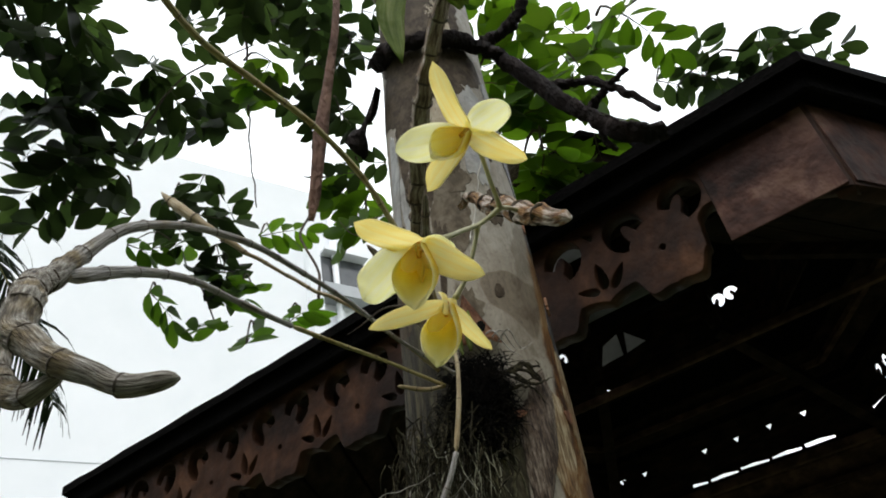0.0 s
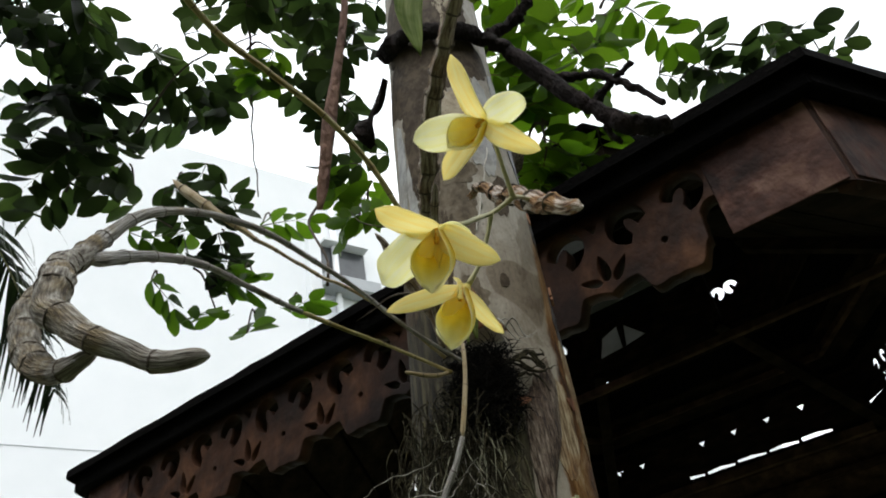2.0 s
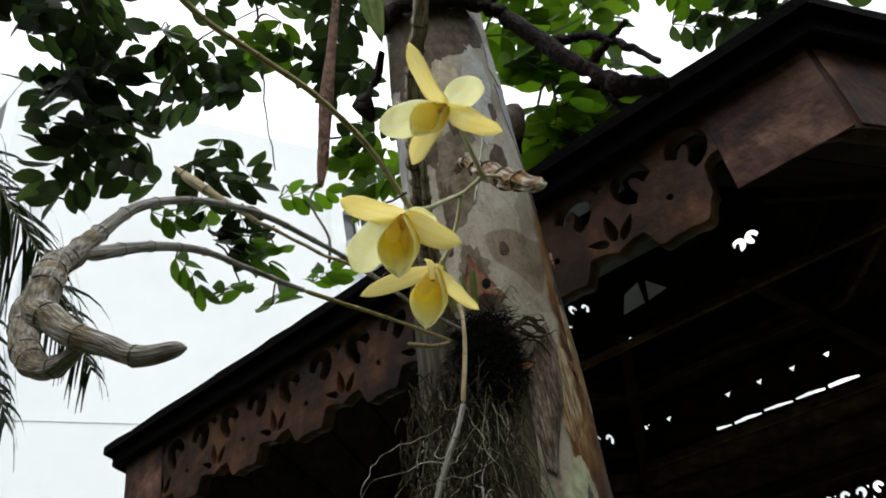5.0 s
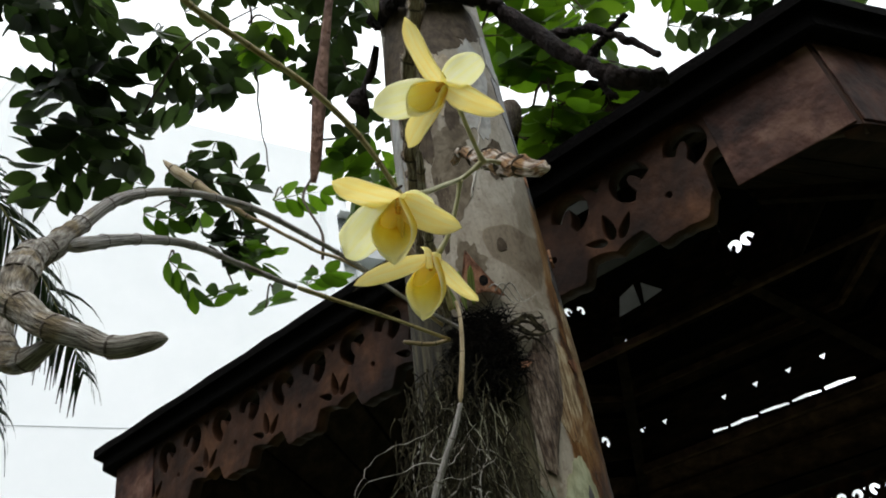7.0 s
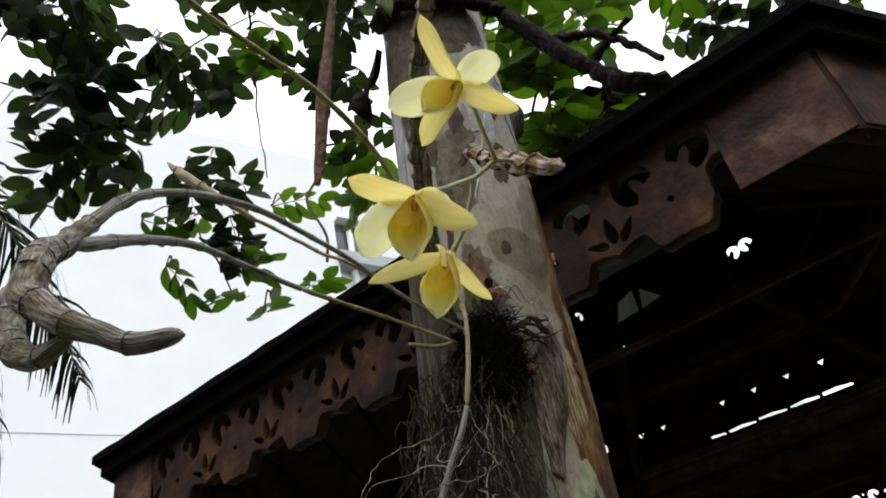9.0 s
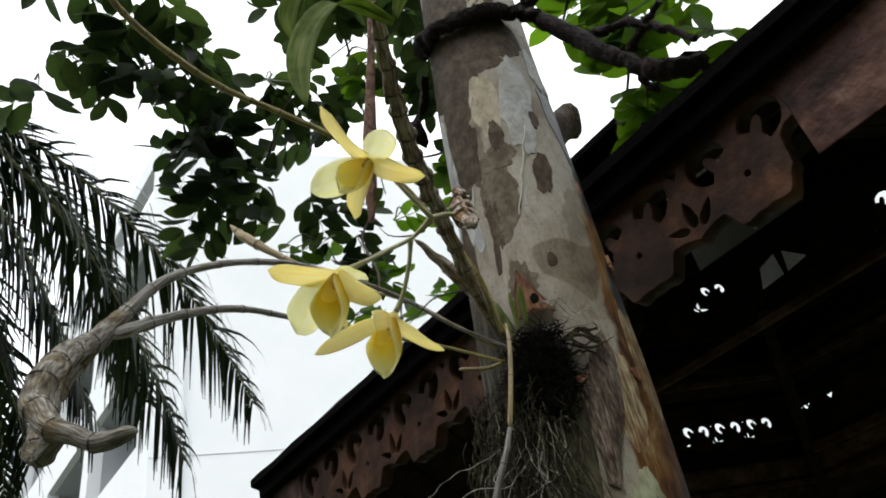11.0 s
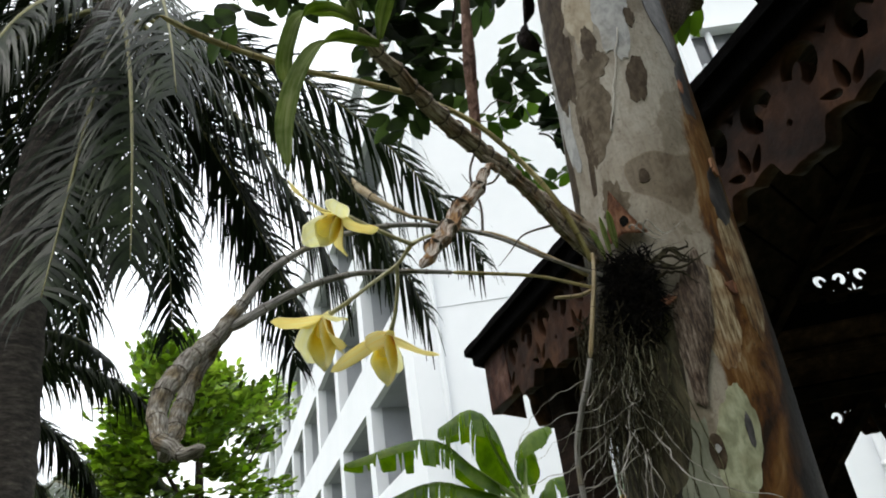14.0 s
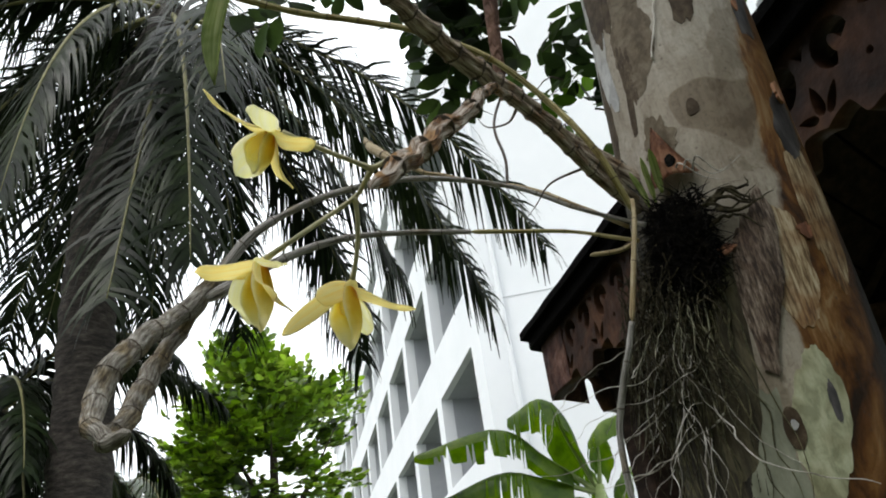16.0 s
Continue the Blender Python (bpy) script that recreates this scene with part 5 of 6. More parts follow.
# thin dead twigs across the canes
for i, pts in enumerate([[(-0.275, 0.415, 1.915), (-0.30, 0.415, 1.92), (-0.325, 0.405, 1.935), (-0.335, 0.40, 1.955)], [(-0.3, 0.48, 1.875), (-0.34, 0.46, 1.885), (-0.36, 0.45, 1.875), (-0.375, 0.44, 1.865)]]):
    bm = bmesh.new()
    tube(bm, catmull(pts, 14), lambda u: 0.0012 * (1.2 - u), 6)
    part("dead_twig", rel(bm, orchid), M_TWIG, orchid)


def strap_leaf(pts, wmax, side, seed, label="green strap-shaped orchid leaf", cup=0.35, mat_=None):
    bm = bmesh.new()
    line = catmull(pts, 22)
    blade(bm, line, lambda u: wmax * (0.35 + 0.65 * min(1, u * 3.2)) * (1 - max(0, (u - 0.72) / 0.28) ** 2.2), Vector(side), cup, 6, 0.0005, 0.06, seed)
    leaf = part("leaf", rel(bm, orchid), mat_ or M_ORCHID_LEAF, orchid, label)
    bm = bmesh.new()
    tube(bm, [p + Vector((0, 0, -0.0003)) for p in line], lambda u: 0.0007 * (1.1 - u), 5)
    part("midrib", rel(bm, orchid), M_ORCHID_LEAF, leaf)


TIP = Vector((-0.095, 0.24, 1.896))
UPPER_LEAVES = [
    ([(0.003, 0, 0.004), (0.01, -0.006, 0.022), (0.023, 0.003, 0.038), (0.036, 0.02, 0.044), (0.039, 0.039, 0.032)], 0.0072, (-0.5, 0.1, -0.6)),
    ([(0.004, 0.003, 0.003), (0.013, 0.001, 0.021), (0.03, 0.011, 0.042), (0.047, 0.04, 0.045), (0.053, 0.059, 0.038), (0.048, 0.068, 0.023)], 0.0074, (-0.5, 0.2, -0.6)),
    ([(0.045, 0.034, 0.046), (0.052, 0.046, 0.05), (0.062, 0.062, 0.053), (0.07, 0.076, 0.053)], 0.008, (-0.6, 0.5, 0.3)),
]
LOWER_LEAVES = [
    ([(0.002, 0, 0.004), (0, -0.018, 0.016), (-0.01, -0.037, 0.016), (-0.018, -0.044, 0.002), (-0.026, -0.047, -0.018), (-0.03, -0.042, -0.034)], 0.0066, (0.64, 0.77, 0)),
    ([(-0.001, 0.014, -0.011), (-0.004, -0.01, -0.006), (-0.008, -0.028, -0.014), (-0.013, -0.042, -0.042), (-0.017, -0.049, -0.076), (-0.015, -0.049, -0.112)], 0.0076, (0.64, 0.77, 0)),
    ([(0.002, 0.014, -0.009), (0.012, 0.016, 0.007), (0.029, 0.024, 0.029), (0.038, 0.033, 0.037)], 0.0055, (-0.2, 0.8, -0.3)),
]
for i, (pts, w, side) in enumerate(UPPER_LEAVES + LOWER_LEAVES):
    strap_leaf([TIP + Vector(p) for p in pts], w, side, i)
# grassy young shoots at the foot
for i, (x, y, z, dx, dy, dz) in enumerate([(-0.32, 0.543, 1.85, 0.004, -0.004, 0.046), (-0.312, 0.547, 1.855, 0.01, -0.006, 0.04), (-0.328, 0.541, 1.85, -0.006, -0.006, 0.042)]):
    p = Vector((x, y, z))
    strap_leaf([p, p + Vector((dx * .3, dy * .3, dz * .45)), p + Vector((dx, dy, dz))], 0.0026 if i != 1 else 0.0036, (0.6, 0.8, 0), i + 9, "small narrow green shoot leaf")

# flower stalk
STALKS = [[(-0.112, 0.287, 1.746), (-0.114, 0.274, 1.743), (-0.115, 0.264, 1.738)],
          [(-0.115, 0.264, 1.738), (-0.109, 0.248, 1.741), (-0.103, 0.233, 1.744), (-0.099, 0.222, 1.7465)],
          [(-0.115, 0.264, 1.738), (-0.121, 0.26, 1.733), (-0.126, 0.256, 1.729), (-0.127, 0.24, 1.717), (-0.125, 0.223, 1.703), (-0.128, 0.213, 1.697)],
          [(-0.126, 0.256, 1.729), (-0.132, 0.257, 1.718), (-0.14, 0.256, 1.704), (-0.147, 0.254, 1.695)]]
for pts in STALKS:
    bm = bmesh.new()
    tube(bm, catmull(pts, 16), lambda u: 0.0012 + 0.0005 * math.exp(-(u / 0.1) ** 2) + 0.0004 * math.exp(-((1 - u) / 0.15) ** 2), 9)
    part("flower_stalk", rel(bm, orchid), M_PEDICEL, orchid)


def flower(centre, tips, widths, pale, lip_tip, lip_w, face, lip_top, label, spread=(0.62, -0.36, -0.7)):
    """tips: the tepals from the centre; face: the way that the flower looks; lip_top: the open side of the lip."""
    c, face = Vector(centre), Vector(face).normalized()
    bm = bmesh.new()
    tube(bm, catmull([c - face * 0.004, c, c + (Vector(lip_tip) - c) * 0.12], 8), lambda u: 0.0026 - 0.0004 * u, 10)
    fl = part("flower", rel(bm, orchid), M_LIP_PALE, orchid, label)
    for i, (tip, w) in enumerate(zip(tips, widths)):
        tip = Vector(tip)
        d = tip - c
        L = d.length
        side = d.cross((Vector((-0.58, -0.35, -0.73)) if i == 4 else Vector(spread)) if i in pale else face).normalized()
        side = (side + face * (0.16 if i not in pale else 0.05) * math.sin(2.1 * i + 1)).normalized()
        bow = (0.07, 0.08, 0.03) if i not in pale else (0.08, 0.07, 0.0)
        line = catmull([c + d * 0.03, c + d * 0.3 + face * bow[0] * L, c + d * 0.65 + face * bow[1] * L, c + d * 0.88 + face * bow[2] * L, tip], 24)
        bm = bmesh.new()
        petal = i in pale
        if petal:
            prof = lambda u: w * lerp_list([0.3, 0.58, 0.83, 0.96, 1.0, 0.97, 0.89, 0.76, 0.58, 0.36, 0.04], u)
        else:
            prof = lambda u: w * lerp_list([0.5, 0.74, 0.92, 1.0, 0.98, 0.9, 0.77, 0.61, 0.42, 0.23, 0.02], u)
        blade(bm, line, prof, side, -0.14 if not petal else 0.2, 12, 0.0003, 0.16, i * 1.7)
        part("petal" if petal else "sepal", rel(bm, orchid), M_PETAL_PALE if petal else M_PETAL, fl)
    # the lip: a deep funnel, darker in the throat, with a pale ruffled rim
    bm = bmesh.new()
    d = Vector(lip_tip) - c
    L = d.length
    ax = d.normalized()
    top = Vector(lip_top)
    top = (top - ax * top.dot(ax)).normalized()
    side = ax.cross(top)
    uvl = bm.loops.layers.uv.verify()
    rows = []
    for i in range(21):
        u = i / 20
        w = 0.95 * lip_w * (0.3 + 0.7 * math.sin(math.pi * min(0.5, 0.78 * u))) * math.sqrt(max(0.01, 1 - max(0, (u - 0.5) / 0.5) ** 2.0))
        half = 168 - 72 * min(1, u * 1.25)
        ring = []
        for k in range(19):
            x = 2 * k / 18 - 1
            a = radians(270 + half * x)
            ruff = 1 + 0.07 * math.sin(11 * x + 6 * u) * u
            ring.append(bm.verts.new(c + ax * (L * (u - 0.1 * x * x * u)) + (side * math.cos(a) + top * (math.sin(a) * 0.85 + 0.45 * u)) * w * ruff))
        rows.append(ring)
    for i, (a, b) in enumerate(zip(rows, rows[1:])):
        for k in range(18):
            f = bm.faces.new((a[k], a[k + 1], b[k + 1], b[k]))
            for lp, (ii, kk) in zip(f.loops, ((i, k), (i, k + 1), (i + 1, k + 1), (i + 1, k))):
                lp[uvl].uv = (max(ii / 20, abs(2 * kk / 18 - 1) ** 3 * 0.95), kk / 18)
    bmesh.ops.solidify(bm, geom=bm.faces[:], thickness=0.0004)
    part("lip", rel(bm, orchid), M_LIP, fl, "yellow funnel-shaped lip with mustard throat")
    bm = bmesh.new()
    tube(bm, catmull([c + top * 0.001, c + ax * L * 0.12 + top * 0.001, c + ax * L * 0.22 + top * 0.0005], 6), lambda u: 0.0015 * (1.1 - 0.5 * u), 8)
    part("column", rel(bm, orchid), M_THROAT, fl, "orange-yellow column in the throat")


flower((-0.099, 0.217, 1.7465), [(-0.093, 0.188, 1.766), (-0.083, 0.236, 1.729), (-0.133, 0.227, 1.739), (-0.1295, 0.2, 1.7448), (-0.0747, 0.2122, 1.7402)],
       [0.0064, 0.0066, 0.0062, 0.0088, 0.0076], (3, 4), (-0.1165, 0.2075, 1.736), 0.0088, (-0.25, -0.62, -0.62), (0.3, -0.6, -0.2), "open pale yellow orchid flower with mustard lip")
flower((-0.133, 0.211, 1.697), [(-0.144, 0.181, 1.70), (-0.11, 0.218, 1.67), (-0.151, 0.225, 1.681), (-0.163, 0.204, 1.681), (-0.122, 0.221, 1.691)],
       [0.0068, 0.0072, 0.006, 0.0102, 0.0072], (3, 4), (-0.142, 0.21, 1.667), 0.0105, (-0.1, -0.75, -0.5), (0.35, -0.8, 0.1), "nodding pale yellow orchid flower")
flower((-0.150, 0.252, 1.693), [(-0.1748, 0.2199, 1.679), (-0.15, 0.284, 1.679), (-0.143, 0.236, 1.683), (-0.172, 0.262, 1.676)],
       [0.0046, 0.0046, 0.0056, 0.0072], (3,), (-0.1634, 0.2515, 1.664), 0.0102, (0.0, -0.85, -0.4), (0.45, -0.75, 0.1), "nodding pale yellow orchid flower")

M_ROOT_STRAND = mat("olive_grey_root", [(0.36, (0.06, 0.06, 0.035)), (0.5, (0.15, 0.15, 0.095)), (0.65, (0.3, 0.29, 0.2))], 60, 0.8, 0.3, 300)
M_ROOT_BROWN = mat("brown_root_fibre", [(0.36, (0.012, 0.01, 0.006)), (0.5, (0.032, 0.027, 0.015)), (0.64, (0.085, 0.075, 0.042))], 90, 0.9, 0.3, spec=0.15)
# roots: black fibrous clump, mossy strands on the bark, pale loose roots
rnd = random.Random(21)
bm = bmesh.new()
for i in range(150):
    p = on_trunk(max(-80, min(-46, rnd.gauss(-61, 8))), max(1.77, min(1.836, rnd.gauss(1.808, 0.017))), rnd.uniform(0.0, 0.009))
    g = bmesh.ops.create_icosphere(bm, subdivisions=2, radius=rnd.uniform(0.003, 0.0055))["verts"]
    for v in g:
        v.co = v.co * (1 + 0.5 * noise.noise(v.co * 220 + p * 40)) + p
tagged(part("root_clump", rel(bm, orchid), M_ROOT_DARK, orchid, "black fibrous root clump"), kind="stuff")
bm = bmesh.new()
for i in range(3000):
    a0, z0 = max(-88, min(-44, rnd.gauss(-61, 9))), max(1.75, min(1.845, rnd.gauss(1.805, 0.022)))
    p = on_trunk(a0, z0, rnd.uniform(0.002, 0.018))
    out = (p - trunk_axis(p.z)).normalized()
    tang = Vector((-out.y, out.x, 0))
    d = (out * rnd.uniform(-0.2, 0.7) + tang * rnd.uniform(-0.9, 0.9) + Vector((0, 0, rnd.uniform(-1.4, 0.5)))).normalized()
    L = rnd.uniform(0.008, 0.026)
    k = Vector([rnd.uniform(-.5, .5) for _ in range(3)])
    tube(bm, catmull([p, p + d * L * .5 + k * L * .3, p + d * L + k * L * .6 - out * 0.2 * L], 6), lambda u: 0.00055 * (1.15 - u), 4)
tagged(part("root_fibre", rel(bm, orchid), M_ROOT_DARK, orchid, "black wiry root fibres"), kind="stuff")
for i in range(7):
    a0 = rnd.uniform(-50, -38)
    z0 = 1.818 + rnd.uniform(-0.016, 0.012)
    bm = bmesh.new()
    tube(bm, [p + Vector([rnd.uniform(-.001, .001) for _ in range(3)]) for p in catmull([on_trunk(a0, z0, 0.01), on_trunk(a0 + 9, z0 + rnd.uniform(-.008, .009), 0.012), on_trunk(a0 + 18, z0 + rnd.uniform(-.012, .006), 0.01), on_trunk(a0 + rnd.uniform(18, 34), z0 + rnd.uniform(-.02, .02), 0.006)], 16)],
         lambda u: 0.0019 * (1.2 - u), 7)
    part("root", rel(bm, orchid), M_ROOT_BROWN, orchid)


def wander(start, down, n, step, rr, wild):
    line, d = [Vector(start)], Vector(down).normalized()
    for i in range(n):
        d = (d + Vector([rr.uniform(-wild, wild) for _ in range(3)]) + Vector((0, 0, -0.12))).normalized()
        line.append(line[-1] + d * step)
    return line


for i in range(40):
    a = rnd.uniform(-118, -46)
    z0 = rnd.uniform(1.72, 1.80)
    p = on_trunk(a, z0, 0.004)
    bm = bmesh.new()
    pts, ang, z = [p], a, z0
    for j in range(rnd.randint(4, 9)):
        ang += rnd.uniform(-5, 5)
        z -= rnd.uniform(0.016, 0.03)
        pts.append(on_trunk(ang, z, rnd.uniform(0.001, 0.006)))
    tube(bm, catmull(pts, len(pts) * 3), lambda u: 0.001 * (1.2 - u), 5)
    part("root", rel(bm, orchid), M_ROOT_MOSS, orchid)
for i in range(32):
    a = rnd.uniform(-138, -62)
    p = on_trunk(a, rnd.uniform(1.64, 1.765), rnd.uniform(0.002, 0.016))
    out = (p - trunk_axis(p.z)).normalized()
    line = wander(p, out * rnd.uniform(0.1, 0.9) + Vector((rnd.uniform(-.5, .4), 0, rnd.uniform(-1.6, -0.2))), rnd.randint(7, 15), 0.0105, rnd, 0.48)
    bm = bmesh.new()
    r0 = rnd.choice((0.0003, 0.0004, 0.0004, 0.0006))
    tube(bm, catmull(line, len(line) * 3), lambda u: r0 * (1.25 - 0.8 * u), 6)
    part("root", rel(bm, orchid), M_ROOT_PALE, orchid)
for i in range(44):
    # mossy strands that hang free under the clump
    p = on_trunk(rnd.uniform(-112, -52), rnd.uniform(1.735, 1.79), rnd.uniform(0.004, 0.02))
    line = wander(p, Vector((rnd.uniform(-.3, .3), rnd.uniform(-.3, .1), -1)), rnd.randint(6, 14), 0.0095, rnd, 0.3)
    bm = bmesh.new()
    r0 = rnd.choice((0.0004, 0.0005, 0.0007))
    tube(bm, catmull(line, len(line) * 3), lambda u: r0 * (1.2 - 0.7 * u), 5)
    part("root", rel(bm, orchid), M_ROOT_STRAND, orchid)
bm = bmesh.new()
for i in range(300):
    a, z = max(-135, min(-52, rnd.gauss(-90, 18))), rnd.uniform(1.70, 1.81)
    lift = rnd.uniform(0.002, 0.028)
    pts = [on_trunk(a, z, lift)]
    for j in range(rnd.randint(3, 6)):
        a += rnd.uniform(-7, 7)
        z -= rnd.uniform(0.004, 0.024)
        lift = max(0.001, lift + rnd.uniform(-0.008, 0.008))
        pts.append(on_trunk(a, z, lift))
    tube(bm, catmull(pts, len(pts) * 3), lambda u: 0.0006 * (1.2 - u), 4)
tagged(part("root_fibre", rel(bm, orchid), M_ROOT_BROWN, orchid, "dark brown matted root fibres"), kind="stuff")
# single pale root pressed to the bark above
bm = bmesh.new()
pts = [on_trunk(-26 - 24 * u + 0.7 * math.sin(19 * u) + 0.4 * math.sin(41 * u), 2.132 - 0.136 * u, 0.0025) for u in [i / 12 for i in range(13)]]
tube(bm, catmull(pts, 40), lambda u: 0.0008 + 0.0002 * math.sin(40 * u), 6)
part("root", rel(bm, orchid), mat("white_root_tip", [(0.3, (0.5, 0.47, 0.42)), (0.7, (0.68, 0.66, 0.6))], 90, 0.75, 0.3), orchid, "pale root running down the bark")
for i in range(3):
    bm = bmesh.new()
    tube(bm, catmull([on_trunk(-54 + 4 * i, 1.872 - .006 * i, 0.004), on_trunk(-48 + 4 * i, 1.868, 0.02), on_trunk(-40 + 4 * i, 1.852, 0.012), on_trunk(-30 + 6 * i, 1.846 + .01 * i, 0.006)], 16), lambda u: 0.0009 * (1.2 - u), 6)
    part("root", rel(bm, orchid), M_ROOT_PALE, orchid)

# ---------------------------------------------------------------- white building behind
building = thing("building", "tall white office building with sunshade bands and recessed windows", "building", at=(-13.4, 4.25, 0))
BO = Vector((-13.4, 4.25, 0))
TOP = 16.5
END = Vector((math.cos(radians(70)), math.sin(radians(70)), 0))      # along the end wall
INW = Vector((-END.y, END.x, 0))


def slab(name, a, b, z0, z1, thick, material, parent, label=""):
    """An upright wall piece from a to b."""
    a, b = Vector((a[0], a[1], 0)), Vector((b[0], b[1], 0))
    d = (b - a).normalized()
    n = Vector((-d.y, d.x, 0)) * thick
    bm = bmesh.new()
    q = [a, b, b + n, a + n]
    lo = [bm.verts.new(v + Vector((0, 0, z0)) - BO) for v in q]
    hi = [bm.verts.new(v + Vector((0, 0, z1)) - BO) for v in q]
    bm.faces.new(lo[::-1])
    bm.faces.new(hi)
    for i in range(4):
        bm.faces.new((lo[i], lo[(i + 1) % 4], hi[(i + 1) % 4], hi[i]))
    return part(name, bm, material, parent, label, smooth=False)


K = BO.copy()
FAR = K + END * 26
slab("end_wall", K, FAR, 0, TOP, 0.3, M_WALL, building, "plain white end wall")
for zj in (7.85,):
    slab("wall_joint", K - INW * 0.012, FAR - INW * 0.012, zj, zj + 0.01, 0.02, M_WALL_GREY, building)
P = K + END * 0.55 - INW * 0.1
bm = bmesh.new()
tube(bm, [P - BO + Vector((0, 0, z)) for z in (0, 6, 12, TOP)], lambda u: 0.06, 10)
part("downpipe", bm, M_WALL, building, "white downpipe on the corner")
P = K + END * 8.35 - INW * 0.12
bm = bmesh.new()
tube(bm, [P - BO + Vector((0, 0, z)) for z in (0, 4, 8, 12, TOP)], lambda u: 0.085, 12)
part("downpipe", bm, M_WALL, building, "white downpipe with collars")
for z in (3.35, 6.4, 9.4):
    bm = bmesh.new()
    tube(bm, [P - BO + Vector((0, 0, z)), P - BO + Vector((0, 0, z + 0.09))], lambda u: 0.105, 12)
    part("pipe_collar", bm, M_WALL, building)
for sw in (8.95, 10.75):
    slab("window", K + END * sw - INW * 0.03, K + END * (sw + 1.5) - INW * 0.03, 1.5, 2.95, 0.02, M_WINDOW_DARK, building)
    slab("window_hood", K + END * (sw - 0.1) - INW * 0.4, K + END * (sw + 1.6) - INW * 0.4, 2.98, 3.07, 0.4, M_WALL_GREY, building, "thin grey hood over the window")
for s, z in ((7.95, 12.95), (10.9, 12.95)):
    a, b = K + END * s, K + END * (s + 1.35)
    slab("window", a - INW * 0.03, b - INW * 0.03, z, z + 1.2, 0.02, M_WINDOW_DARK, building)
    slab("sill", a - INW * 0.5 - END * 0.15, b - INW * 0.5 + END * 0.15, z - 0.4, z - 0.05, 0.5, M_WALL_GREY, building, "grey projecting ledge")
    slab("window_fin", a - INW * 0.3 - END * 0.45, a - INW * 0.3 - END * 0.12, z - 3.0, z + 1.3, 0.3, M_WALL, building, "white upright fin beside the window")
    slab("window_hood", a - INW * 0.35, b - INW * 0.35, z + 1.2, z + 1.28, 0.35, M_WALL, building, "thin white hood over the window")
# long side: recessed dark wall behind white bands and piers; grey inner faces carry painted-in shade
LEN = 46
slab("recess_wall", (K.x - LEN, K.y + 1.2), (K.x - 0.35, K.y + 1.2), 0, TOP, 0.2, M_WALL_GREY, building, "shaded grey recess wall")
for i in range(5):
    z = 0.25 + 3.48 * i
    slab("sunshade_band", (K.x - LEN, K.y), (K.x - 0.35, K.y), z, z + 1.25, 0.18, M_WALL, building, "white horizontal band")
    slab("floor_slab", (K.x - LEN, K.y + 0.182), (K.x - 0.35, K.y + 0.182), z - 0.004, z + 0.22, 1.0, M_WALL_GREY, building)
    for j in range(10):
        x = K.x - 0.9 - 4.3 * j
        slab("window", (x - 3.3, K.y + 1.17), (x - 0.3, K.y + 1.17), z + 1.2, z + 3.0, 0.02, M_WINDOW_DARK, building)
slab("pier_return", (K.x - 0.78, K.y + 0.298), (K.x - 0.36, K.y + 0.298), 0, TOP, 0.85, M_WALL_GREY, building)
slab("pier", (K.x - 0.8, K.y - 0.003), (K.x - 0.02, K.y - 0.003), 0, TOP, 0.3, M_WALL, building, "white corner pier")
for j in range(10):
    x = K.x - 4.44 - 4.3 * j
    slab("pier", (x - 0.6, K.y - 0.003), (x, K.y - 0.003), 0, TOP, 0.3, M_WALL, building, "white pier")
    # grey instead of white here: the pier side's shade, put into its colour
    slab("pier_return", (x - 0.58, K.y + 0.298), (x - 0.02, K.y + 0.298), 0, TOP, 0.85, M_WALL_GREY, building, "return behind the pier, shade put into its grey")
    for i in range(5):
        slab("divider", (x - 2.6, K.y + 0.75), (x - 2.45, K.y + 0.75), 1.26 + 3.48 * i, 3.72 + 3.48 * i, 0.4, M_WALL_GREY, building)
slab("parapet", (K.x - LEN, K.y - 0.02), (K.x + 0.02, K.y - 0.02), TOP, TOP + 0.7, 0.3, M_WALL, building)

